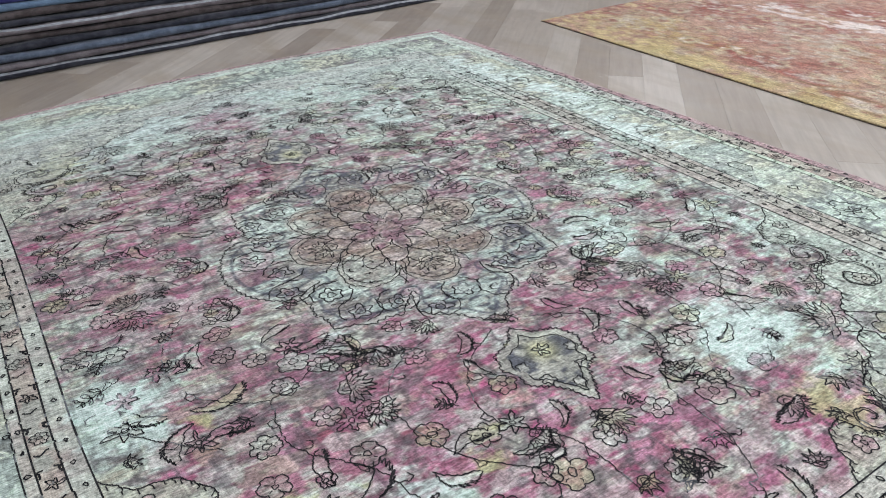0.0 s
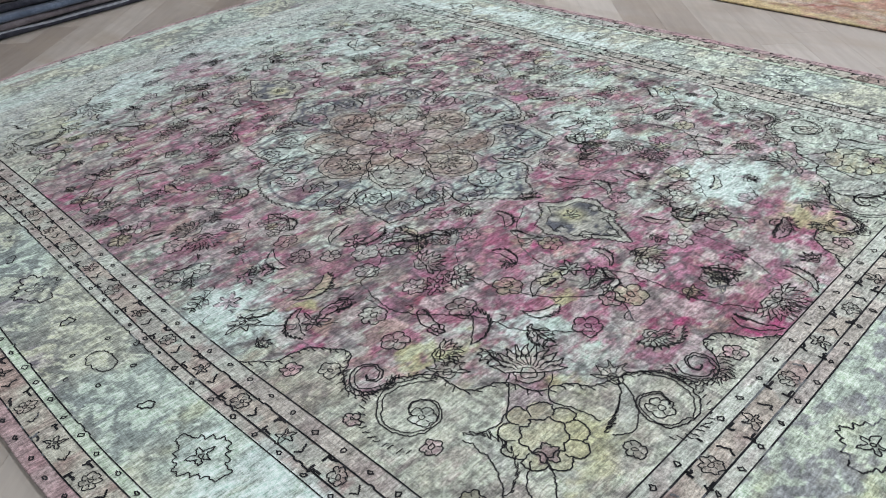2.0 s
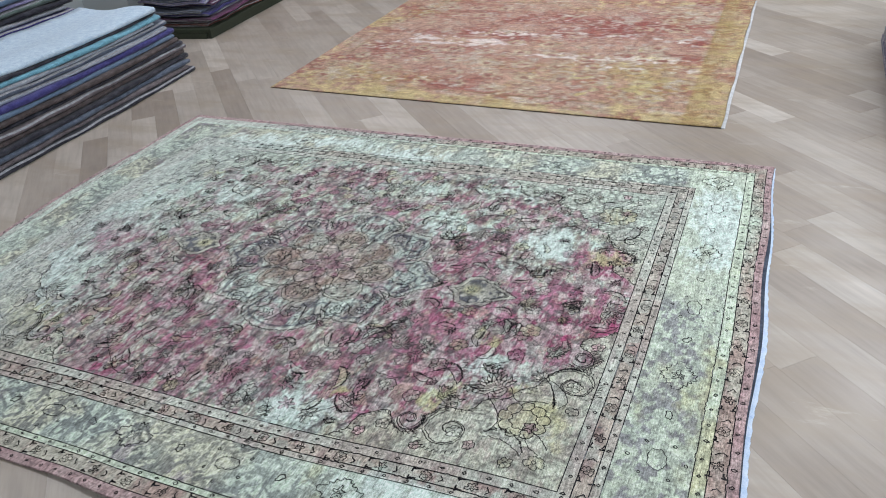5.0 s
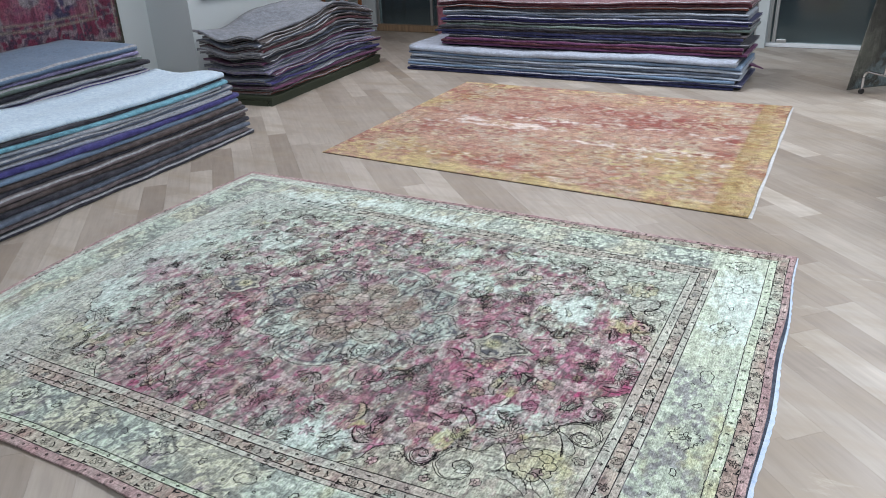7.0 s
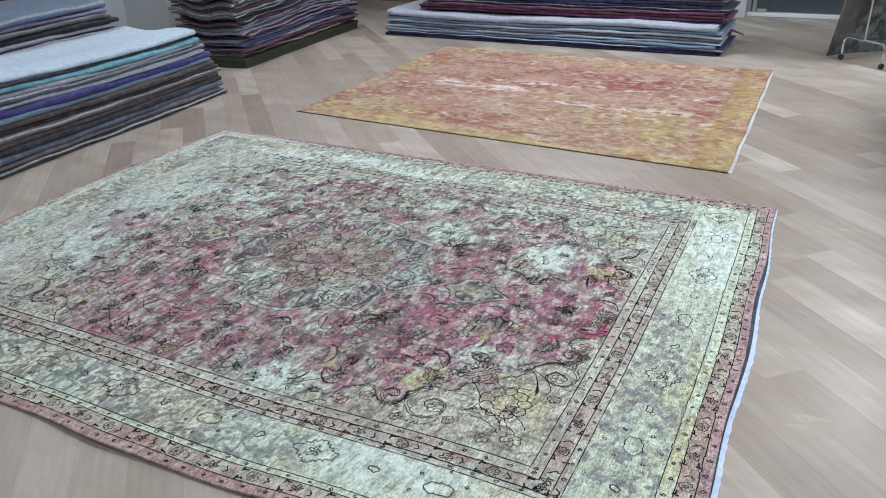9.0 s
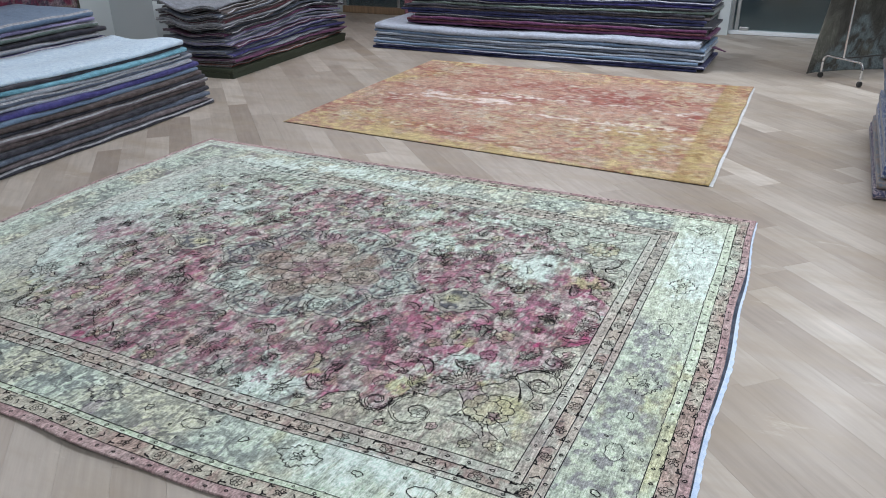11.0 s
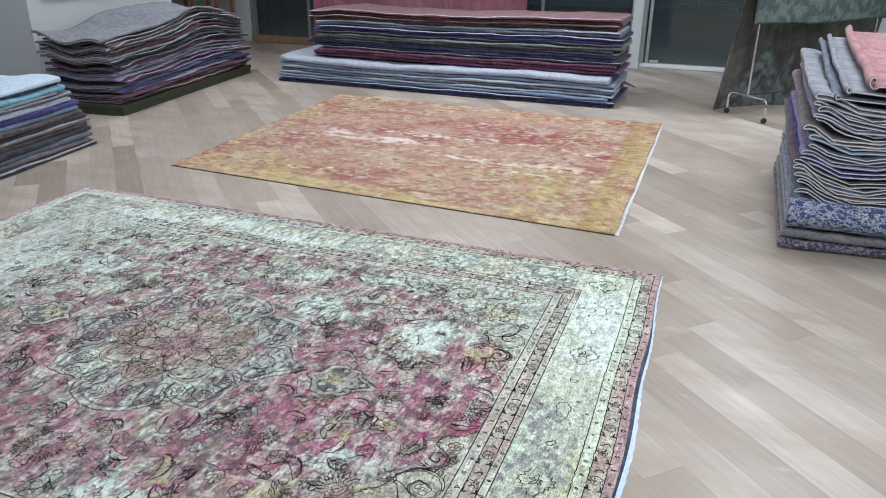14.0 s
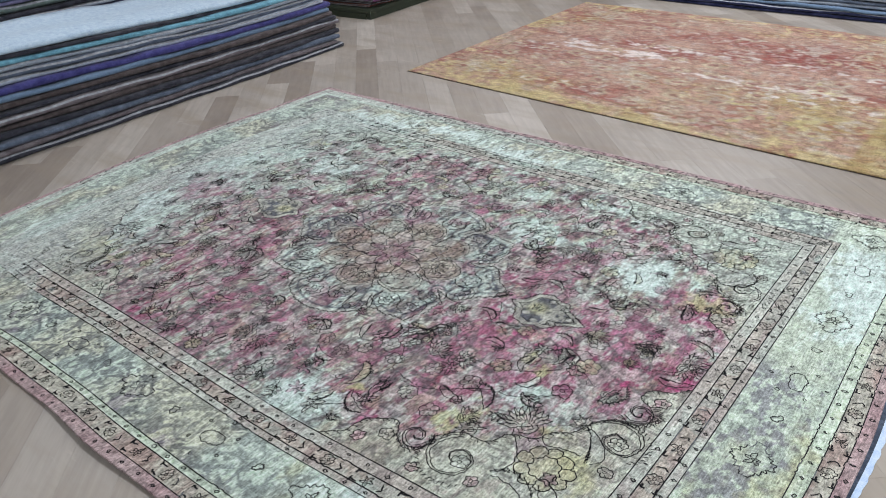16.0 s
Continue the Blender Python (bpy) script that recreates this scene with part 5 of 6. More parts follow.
# one quarter of the flowering field, as distances from the medallion's centre: place, size, turn
BOUQUETS = ((0.50, 0.36, 0.085, 1.9), (0.14, 0.54, 0.075, 1.7), (0.52, 0.33, 0.06, 0.6), (1.02, 0.18, 0.06, 2.4))
FANS = ((0.61, 0.445, 0.060, -1.2), (0.03, 0.755, 0.062, 0.3), (0.71, 0.435, 0.055, -0.7), (1.345, 0.02, 0.060, 0.4), (0.50, 0.17, 0.045, 1.2), (1.20, 0.30, 0.050, 0.2), (0.90, 0.66, 0.05, -0.9))
BLOOMS = ((0.845, 0.375, 0.040), (0.45, 0.505, 0.040), (1.085, 0.205, 0.044), (0.145, 0.92, 0.036), (0.0, 0.83, 0.036), (0.235, 0.61, 0.032), (0.68, 0.665, 0.036), (0.815, 0.51, 0.036), (0.905, 0.285, 0.036), (0.67, 0.525, 0.032),
          (0.60, 0.265, 0.034), (1.06, 0.25, 0.030), (1.20, 0.02, 0.034), (0.80, 0.155, 0.034), (0.50, 0.46, 0.030), (1.05, 0.07, 0.034), (1.08, 0.37, 0.036), (0.70, 0.44, 0.030), (0.17, 0.85, 0.036), (0.33, 0.63, 0.032))
STARS = ((0.46, 0.885, 0.040, 0.3), (0.36, 0.86, 0.034, 0.9), (0.59, 0.77, 0.032, 0.1), (0.91, 0.215, 0.032, 0.5), (0.71, 0.49, 0.034, 0.2), (0.39, 0.49, 0.030, 0.7))
LEAVES = ((0.34, 0.68, 0.10, 2.6, 0.8), (0.30, 0.45, 0.10, 1.9, -0.8), (0.45, 0.635, 0.12, 0.4, 0.9), (0.60, 0.655, 0.12, 2.4, -0.9), (0.39, 0.40, 0.10, 0.9, 0.6), (0.68, 0.18, 0.09, 0.4, -0.8), (0.62, 0.82, 0.11, 3.0, 0.7), (0.84, 0.505, 0.13, 0.2, 0.6),
          (0.47, 0.80, 0.11, 1.8, 0.6), (0.52, 0.36, 0.12, 2.9, -0.7), (1.23, 0.23, 0.12, 1.2, 0.7), (1.30, 0.125, 0.11, 0.3, -0.7), (0.96, 0.17, 0.10, 0.6, 0.8), (0.90, 0.27, 0.10, 2.2, -0.8), (1.16, 0.0, 0.10, 0.1, 0.5), (0.75, 0.58, 0.11, 0.9, -0.7))
COMBS = ((0.34, 0.69, 0.09, 2.3), (0.58, 0.64, 0.08, 1.4), (0.17, 0.86, 0.07, 0.7), (0.29, 0.87, 0.09, 1.3), (1.17, 0.01, 0.08, 0.2), (0.57, 0.26, 0.06, 2.0), (0.98, 0.46, 0.08, 0.2), (0.08, 0.66, 0.07, 2.8))
VINES = (((0.05, 0.62), (0.25, 0.75), (0.45, 0.72), (0.55, 0.60), (0.50, 0.48)), ((0.55, 0.60), (0.72, 0.62), (0.85, 0.52), (0.98, 0.48), (1.10, 0.38)), ((0.62, 0.05), (0.72, 0.20), (0.88, 0.24), (1.02, 0.14), (1.20, 0.12), (1.34, 0.05)),
         ((0.55, 0.20), (0.62, 0.34), (0.76, 0.40), (0.92, 0.36), (1.05, 0.25), (1.15, 0.28)), ((0.10, 0.95), (0.25, 0.88), (0.40, 0.93), (0.52, 0.85), (0.64, 0.74)))


def open_field(x, y, gap=0.03):
    """Whether a place lies in the field, clear of the borders, corners, medallion and pendants."""
    u, v = folded_quadrant(np.array([x]), np.array([y]))
    if min(u[0], v[0]) < gap or inside(u, v, SPANDREL)[0] or inside(u - gap, v - gap, SPANDREL)[0]:
        return False
    if inside(CX + (np.array([x]) - CX) / 1.06, CY + (np.array([y]) - CY) / 1.06, MEDALLION)[0]:
        return False
    return not any(inside(np.array([x]), np.array([y]), pendant_outline(px, way, 1.3))[0] for px, way in PENDANTS)


def draw_field(d, sx, sy):
    """One quarter of the flowering field; sx, sy: which quarter."""
    stretch = 1.0 if sx > 0 else 1.09

    def at(ex, ey):
        return CX + sx * stretch * ex, CY + sy * ey * (1.0 if sy < 0 else 1.08)

    def way(a):
        return math.atan2(sy * math.sin(a), sx * math.cos(a))

    flip = sx * sy
    for name, places, make in (("bouquet", BOUQUETS, lambda p, e: bouquet(d, *p, e[2], way(e[3]))), ("palmette", FANS, lambda p, e: fan(d, *p, e[2], way(e[3]), 9)),
                               ("flower", BLOOMS, lambda p, e: flower(d, *p, e[2], 40 * e[0], 5 + int(90 * e[1]) % 3)), ("blossom", STARS, lambda p, e: star(d, *p, e[2], way(e[3]))),
                               ("leaf", LEAVES, lambda p, e: leaf(d, *p, e[2], way(e[3]), e[4] * flip)), ("twig", COMBS, lambda p, e: comb(d, *p, e[2], way(e[3])))):
        for e in places:
            p = at(e[0], e[1])
            if open_field(*p):
                d.begin(name)
                make(p, e)
    for pts in VINES:
        d.begin("vine")
        line = [p for p in (at(*q) for q in curve(pts, 10)) if open_field(*p, 0.01)]
        if len(line) > 4:
            d.stroke(line, width=0.0026, fade=0.30)
            for k in range(4, len(line) - 2, 7):
                # a hooked tendril every few centimetres
                a = math.atan2(line[k + 1][1] - line[k][1], line[k + 1][0] - line[k][0]) + (0.9 if k % 2 else -0.9)
                d.stroke([line[k], polar(*line[k], 0.022, a), polar(*line[k], 0.034, a + 0.5), polar(*line[k], 0.030, a + 0.9)], width=0.0026, fade=0.1)
    # small sprays fill what the large blooms leave open
    rng = random.Random(77)
    taken = [(e[0], e[1]) for places in (BOUQUETS, FANS, BLOOMS, STARS, LEAVES, COMBS) for e in places]
    for _ in range(900):
        ex, ey = rng.uniform(0.0, 1.46), rng.uniform(0.0, 1.04)
        pick, turn, size = rng.random(), rng.uniform(0, 6.28), rng.uniform(0.026, 0.042)
        if any((ex - a) ** 2 + (ey - b) ** 2 < 0.082**2 for a, b in taken):
            continue
        taken.append((ex, ey))
        p = at(ex, ey)
        if not open_field(*p):
            continue
        d.begin("flower" if pick < 0.25 else "palmette" if pick < 0.45 else "leaf" if pick < 0.72 else "twig" if pick < 0.87 else "blossom")
        if pick < 0.25:
            flower(d, *p, size * 0.8, turn, 5)
        elif pick < 0.45:
            fan(d, *p, size, way(turn), 5)
        elif pick < 0.72:
            leaf(d, *p, size * 2.6, way(turn), 0.9 * flip)
        elif pick < 0.87:
            comb(d, *p, size * 2.0, way(turn), 3)
        else:
            star(d, *p, size * 0.9, way(turn), 5)


def draw_corner(d, sx, sy):
    """The arabesques of one corner; sx, sy: which corner."""
    def at(u, v):
        return (-0.489 - u if sx > 0 else -3.511 + u), (-0.474 - v if sy > 0 else -2.526 + v)

    def q(pts):
        return [at(u, v) for u, v in curve(pts, 6)]

    def way(a):
        return math.atan2(-sy * math.sin(a), -sx * math.cos(a))

    flip = sx * sy
    d.begin("arabesque")
    edge = q(SPANDREL[1:])
    d.stroke(edge, width=0.0034)
    combed(d, edge[::2], 0.014, flip)
    for u, v, r, a0, turns, sense in ((0.575, 0.160, 0.062, 2.4, 1.5, 1), (0.42, 0.150, 0.105, 1.2, 1.35, -1), (0.080, 0.50, 0.100, 0.4, 1.35, 1), (0.090, 0.655, 0.058, -0.8, 1.5, -1)):
        d.begin("scroll")
        x, y = at(u, v)
        d.fill([polar(x, y, r, 2 * math.pi * k / 24) for k in range(24)], (0.47, 0.49, 0.41) if r > 0.08 else (0.40, 0.24, 0.28), 0.35)
        spiral(d, x, y, r, way(a0), turns, sense * flip)
    d.begin("palmette")
    out = way(math.atan2(1, 1))
    fan(d, *at(0.33, 0.39), 0.085, out, 11, (0.50, 0.50, 0.42))
    d.fill([at(u, v) for u, v in ((0.29, 0.37), (0.33, 0.31), (0.26, 0.25), (0.20, 0.31), (0.24, 0.36))], (0.24, 0.15, 0.20), 0.8)
    d.begin("lotus")
    x, y = at(0.195, 0.270)
    outer = [polar(x, y, 0.092 * (0.80 + 0.20 * abs(math.cos(4.5 * a)) ** 0.5), a + out) for a in (2 * math.pi * k / 72 for k in range(73))]
    d.fill(outer, (0.42, 0.41, 0.25), 0.9)
    d.stroke(outer, width=0.0036)
    d.loop(lambda a: polar(x, y, 0.052 * (0.9 + 0.1 * math.cos(9 * a)), a), 40, width=0.0034)
    for k in range(9):
        d.stroke([polar(x, y, 0.055, out + 2 * math.pi * (k + 0.5) / 9), polar(x, y, 0.075, out + 2 * math.pi * (k + 0.5) / 9)], width=0.0028)
    bx, by = polar(x, y, 0.045, out + math.pi)
    base = [polar(bx, by, 0.030 * (0.8 + 0.2 * math.cos(5 * a)), a) for a in (2 * math.pi * k / 24 for k in range(25))]
    d.fill(base, (0.22, 0.11, 0.17), 0.95)
    d.stroke(base)
    for pts in (((0.36, 0.36), (0.31, 0.30), (0.28, 0.24), (0.29, 0.18)), ((0.29, 0.42), (0.25, 0.36), (0.20, 0.37), (0.14, 0.38)), ((0.17, 0.20), (0.14, 0.15), (0.10, 0.13)), ((0.15, 0.22), (0.11, 0.20), (0.08, 0.16))):
        d.stroke(q(pts), width=0.0034)
    for u, v, turn, bend in ((0.30, 0.16, -0.5, 0.9), (0.10, 0.36, -1.2, -0.9)):
        # crescent leaves under the lotus
        d.begin("leaf")
        leaf(d, *at(u, v), 0.16, way(turn + math.pi), bend * flip, (0.36, 0.38, 0.36))
    for u, v, s in ((0.72, 0.06, 0.024), (0.655, 0.115, 0.026), (0.50, 0.045, 0.02), (0.40, 0.145, 0.030), (0.33, 0.10, 0.022), (0.075, 0.49, 0.030), (0.05, 0.74, 0.026), (0.035, 0.66, 0.02), (0.10, 0.09, 0.034), (0.19, 0.06, 0.024), (0.05, 0.36, 0.022)):
        d.begin("flower")
        flower(d, *at(u, v), s, d.rng.uniform(0, 1), 5)
    for u, v, a in ((0.455, 0.275, 0.9), (0.19, 0.50, 0.7)):
        d.begin("palmette")
        fan(d, *at(u, v), 0.050, way(a), 5, (0.50, 0.49, 0.40))


drawings = []
for seed, job in ((1, draw_lines), (2, draw_medallion)):
    d = Drawing(seed)
    job(d)
    drawings.append(d)
d = Drawing(3)
along_border((SIDE[5] + SIDE[6]) / 2, (ENDS[5] + ENDS[6]) / 2, 0.156, 0.03, lambda *a: rosette(d, *a))
along_border((SIDE[1] + SIDE[2]) / 2, (ENDS[1] + ENDS[2]) / 2, 0.156, 0.05, lambda *a: rosette(d, *a))
along_border(0.238, 0.258, 0.2175, 0.018, lambda *a: border_motif(d, *a))
for px, way in PENDANTS:
    draw_pendant(d, px, way)
drawings.append(d)
for sx, sy in ((1, 1), (1, -1), (-1, 1), (-1, -1)):
    d = Drawing(5)
    draw_corner(d, sx, sy)
    draw_field(d, sx, sy)
    drawings.append(d)
dots = Drawing(6)
for k in (0, 2, 4, 6):
    along_border((SIDE[k] + SIDE[k + 1]) / 2, (ENDS[k] + ENDS[k + 1]) / 2, 0.078, 0.02, lambda *a: diamond_dot(dots, *a))

carpet = Carpet("worn overdyed carpet in mint, magenta and slate with a medallion", lay_main, -4.0, -3.0, 0.0, 0.0)
carpet.pile(PILE, main_dye)
for d in drawings:
    d.finish(carpet)
carpet.ribbons("dotting", dots.black, dots.worn, kind="stuff")


def edge_strip(name, ax, ay, bx, by, w0, w1, material, z=0.002, thick=0.004, n=120, parent=None, wave=0.006, label=""):
    """A strip of fringe or binding along an edge, from a to b, with its width going from w0 to w1."""
    verts, faces, rng = [], [], random.Random(n)
    length = math.hypot(bx - ax, by - ay)
    nx, ny = (by - ay) / length, -(bx - ax) / length
    for k in range(n + 1):
        s = k / n
        x, y = ax + (bx - ax) * s, ay + (by - ay) * s
        w = w0 + (w1 - w0) * s + wave * math.sin(17 * s) * 0.5 + rng.uniform(-1, 1) * wave * 0.35
        for px, py, pz in ((x, y, z), (x, y, z + thick), (x + nx * w, y + ny * w, z + thick * 0.6), (x + nx * w, y + ny * w, z)):
            verts.append((px, py, pz))
    for k in range(n):
        for j in range(4):
            i = (j + 1) % 4
            faces.append((4 * k + j, 4 * k + i, 4 * k + 4 + i, 4 * k + 4 + j))
    faces += [(3, 2, 1, 0), (4 * n, 4 * n + 1, 4 * n + 2, 4 * n + 3)]
    return mesh_object(name, verts, faces, material, parent, label)


def edge_tape(name, material, inner, outer, high, label):
    """A tape along the east edge of the carpet, between two distances out from it."""
    rng, verts, faces, n = random.Random(9), [], [], 150
    for k in range(n + 1):
        y = -2.985 + 2.98 * k / n
        ex, ey, _ = lay_main(np.float64(0.0), np.float64(y))
        a, b = float(ex) + inner(-y), float(ex) + outer(-y) + rng.uniform(-0.0025, 0.0025)
        for px, pz in ((a, 0.001), (a, high), (b, high * 0.5), (b, 0.001)):
            verts.append((px, float(ey), pz))
    for k in range(n):
        faces += [(4 * k + j, 4 * k + (j + 1) % 4, 4 * k + 4 + (j + 1) % 4, 4 * k + 4 + j) for j in range(4)]
    faces += [(3, 2, 1, 0), (4 * n, 4 * n + 1, 4 * n + 2, 4 * n + 3)]
    return mesh_object(name, verts, faces, material, carpet.root, label)


def lifted(s):
    """How far the dark strip of painted shade shows at s metres from the far corner."""
    return 0.002 + 0.011 * float(smooth(0.45, 0.95, s) * smooth(2.2, 1.2, s)) + 0.003 * float(smooth(0.5, 1.0, s))


# dark blue strip in place of the shadow under the lifted edge
edge_tape("edge_shade", wool("blue_edge_shade", (0.05, 0.065, 0.095), 0.5), lambda s: -0.004, lambda s: lifted(s) + 0.003, 0.003, "dark blue strip standing in for the shaded underside")
edge_tape("fringe", M_FRINGE, lifted, lambda s: lifted(s) + 0.006 + 0.006 * s + 0.002 * math.sin(5 * s), 0.006, "blue-white fringe")

# the faded coral carpet behind it
OC = ((-3.80, 0.655), (-0.335, 0.495), (-0.40, 3.53), (-3.92, 3.60))


def lay_coral(x, y):
    u, v = x / 3.5, y / 3.0
    px = (1 - u) * (1 - v) * OC[0][0] + u * (1 - v) * OC[1][0] + u * v * OC[2][0] + (1 - u) * v * OC[3][0]
    py = (1 - u) * (1 - v) * OC[0][1] + u * (1 - v) * OC[1][1] + u * v * OC[2][1] + (1 - u) * v * OC[3][1]
    rim = np.clip(u, 0, 1) ** 30
    return px + rim * 0.006 * np.sin(9 * y), py, 0.001 + 0.0012 * (1 + np.sin(3 * x) * np.sin(4 * y)) + rim * 0.006 * (1 + np.sin(7 * y))


def coral_dye(x, y):
    n1, n2, n3, n4 = fbm(x, y, 0.40, 0.20, 111), fbm(x, y, 0.5, 0.5, 121), fbm(x, y, 0.055, 0.04, 131, 3), fbm(x, y, 0.18, 0.18, 141)
    one = np.ones(x.shape + (3,))
    worn = fbm(x, y, 0.9, 0.28, 171)
    c = blend(one * (0.395, 0.255, 0.19), (0.26, 0.095, 0.072), smooth(0.38, 0.72, 0.40 * n1 + 0.35 * worn + 0.25 * n3))
    ochre = blobs(x, y, [(2.9, 0.7, 0.8, 0.7, 1.0), (0.7, 0.35, 0.8, 0.35, 0.8), (0.35, 2.2, 0.4, 0.8, 0.6), (2.1, 2.6, 1.0, 0.35, 0.7), (1.6, 0.9, 0.4, 0.2, 0.5)])
    c = blend(c, (0.37, 0.28, 0.125), 0.8 * smooth(0.50, 0.80, 0.38 * n2 + 0.35 * n3 + 0.42 * ochre))
    c = blend(c, (0.25, 0.21, 0.10), 0.55 * smooth(0.56, 0.74, 0.4 * n4 + 0.45 * n3 + 0.12 * ochre))
    # faded flower heads
    gx, gy = np.mod(x + 0.11 * np.floor(y / 0.27) + 0.05 * n4, 0.30) - 0.15, np.mod(y + 0.05 * n2, 0.27) - 0.135
    head = np.hypot(gx, gy * 1.15) / 0.095 + 0.7 * (n3 - 0.5)
    seen = smooth(0.35, 0.6, n2 + 0.35 * (n4 - 0.5))
    c = blend(c, (0.45, 0.40, 0.27), 0.6 * seen * smooth(1.0, 0.7, head) * smooth(0.25, 0.5, head))
    c = blend(c, (0.22, 0.09, 0.08), 0.5 * seen * smooth(0.4, 0.2, head))
    c = blend(c, (0.44, 0.34, 0.28), 0.55 * smooth(0.55, 0.72, 0.5 * n4 + 0.5 * n3))
    c = blend(c, (0.22, 0.12, 0.09), 0.45 * smooth(0.80, 0.94, veins(x, y, 0.08, 331)))
    streak = blobs(x, y, [(1.1, 1.35, 0.7, 0.10, 0.9), (2.3, 1.15, 0.8, 0.09, 0.85), (2.9, 0.95, 0.6, 0.07, 0.7), (0.75, 1.5, 0.35, 0.11, 1.0), (1.35, 1.42, 0.25, 0.12, 1.05), (1.6, 1.7, 0.6, 0.08, 0.6), (2.8, 1.7, 0.5, 0.08, 0.6), (2.3, 0.45, 0.4, 0.08, 0.4)])
    c = blend(c, (0.60, 0.52, 0.48), 0.85 * smooth(0.50, 0.95, streak + 0.9 * (n3 - 0.5) + 0.8 * (n1 - 0.5)))
    c = blend(c, (0.48, 0.42, 0.37), 0.4 * smooth(0.53, 0.75, 0.4 * n3 + 0.35 * fbm(x, y, 0.06, 0.025, 161, 3) + 0.25 * worn))
    edge = np.minimum(np.minimum(x, 3.5 - x), np.minimum(y, 3.0 - y))
    rim = smooth(0.26, 0.08, edge + 0.3 * (n4 - 0.5))
    c = blend(c, (0.40, 0.325, 0.155), 0.7 * rim * smooth(0.42, 0.78, 0.5 * n2 + 0.5 * n3 + 0.22 * (y < 0.35)))
    c = blend(c, (0.50, 0.38, 0.22), 0.6 * rim * smooth(0.5, 0.8, n3))
    line = np.exp(-(((edge - 0.235) / 0.012) ** 2)) + 0.7 * np.exp(-(((edge - 0.10) / 0.010) ** 2))
    c = blend(c, (0.20, 0.14, 0.06), 0.55 * line * smooth(0.3, 0.6, n4))
    c = blend(c, (0.42, 0.34, 0.11), 0.55 * smooth(0.74, 0.86, 0.5 * n4 + 0.25 * n3 + 0.25 * ochre))
    east = smooth(3.24, 3.27, x) * (1 - 0.55 * smooth(3.36, 3.39, x))
    c = blend(c, (0.30, 0.225, 0.09), 0.5 * east * smooth(0.1, 0.5, n2 + 0.2))
    c = c + 0.20 * (c - np.array((0.36, 0.25, 0.175)))
    return c * (0.78 + 0.46 * fbm(x, y, 0.03, 0.02, 151, 3, 0.7))[..., None]


coral = Carpet("faded coral carpet with a worn mustard border", lay_coral, 0.0, 0.0, 3.5, 3.0, 0.008)
coral.pile(0.011, coral_dye)
dark_edge = wool("dark_binding", (0.06, 0.05, 0.045), 0.3)
edge_strip("binding", OC[1][0], OC[1][1], OC[0][0], OC[0][1], 0.008, 0.008, dark_edge, z=0.001, thick=0.006, wave=0.001, parent=coral.root, label="dark edge binding")
edge_strip("fringe", OC[2][0], OC[2][1], OC[1][0], OC[1][1], -0.018, -0.022, M_EDGE, z=0.001, thick=0.007, wave=0.004, parent=coral.root, label="white fringe")
edge_strip("binding", OC[0][0], OC[0][1], OC[3][0], OC[3][1], -0.010, -0.010, wool("sand_binding", (0.5, 0.42, 0.28), 0.3), z=0.001, thick=0.007, wave=0.002, parent=coral.root, label="sand edge binding")


# ---- hanging rugs, rack, cabinet ----
def hanging(label, corner, along, width, bottom, top, dye_at, step=0.02, ripple=0.012, thick=0.010, kick=0.0):
    """A rug hung flat: its lower corner, the way along its lower edge."""
    u = Vector(along).normalized()
    n = Vector((u.y, -u.x, 0))
    nx, nz = max(2, int(width / step)), max(2, int((top - bottom) / step))
    gx, gz = np.meshgrid(np.linspace(0, width, nx + 1), np.linspace(0, top - bottom, nz + 1), indexing="ij")
    bulge = ripple * (np.sin(5.2 * gx + 1.0) * (1 - 0.6 * gz / (top - bottom)) + 0.4 * np.sin(11 * gx + 2 * gz)) + kick * (1 - gz / (top - bottom)) * (0.75 + 0.25 * gx / width)
    lower = bottom + gz + 0.012 * np.sin(4.3 * gx + 0.5) * (1 - gz / (top - bottom))
    front = np.stack([corner[0] + u.x * gx + n.x * bulge, corner[1] + u.y * gx + n.y * bulge, lower], -1).reshape(-1, 3)
    back = front - np.array([n.x, n.y, 0]) * thick
    idx = np.arange((nx + 1) * (nz + 1)).reshape(nx + 1, nz + 1)
    a = np.stack([idx[:-1, :-1], idx[1:, :-1], idx[1:, 1:], idx[:-1, 1:]], -1).reshape(-1, 4)
    off = len(front)
    rim = np.concatenate([idx[:, 0], idx[-1, 1:], idx[-2::-1, -1], idx[0, -2:0:-1]])
    nxt = np.roll(rim, -1)
    skirt = np.stack([rim, rim + off, nxt + off, nxt], -1)
    faces = np.concatenate([a, a[:, ::-1] + off, skirt])
    me = bpy.data.meshes.new("hanging_rug")
    me.from_pydata(np.concatenate([front, back]).tolist(), [], faces.tolist())
    rgb = np.clip(dye_at(gx, gz), 0.005, 0.95).reshape(-1, 3)
    rgb = np.concatenate([rgb, rgb * 0.8])
    attr = me.color_attributes.new("dye", "FLOAT_COLOR", "POINT")
    attr.data.foreach_set("color", np.concatenate([rgb, np.ones((len(rgb), 1))], 1).ravel().astype(np.float32))
    me.materials.append(M_PILE)
    me.shade_smooth()
    return tagged(new("hanging_rug", me), label, "rug")


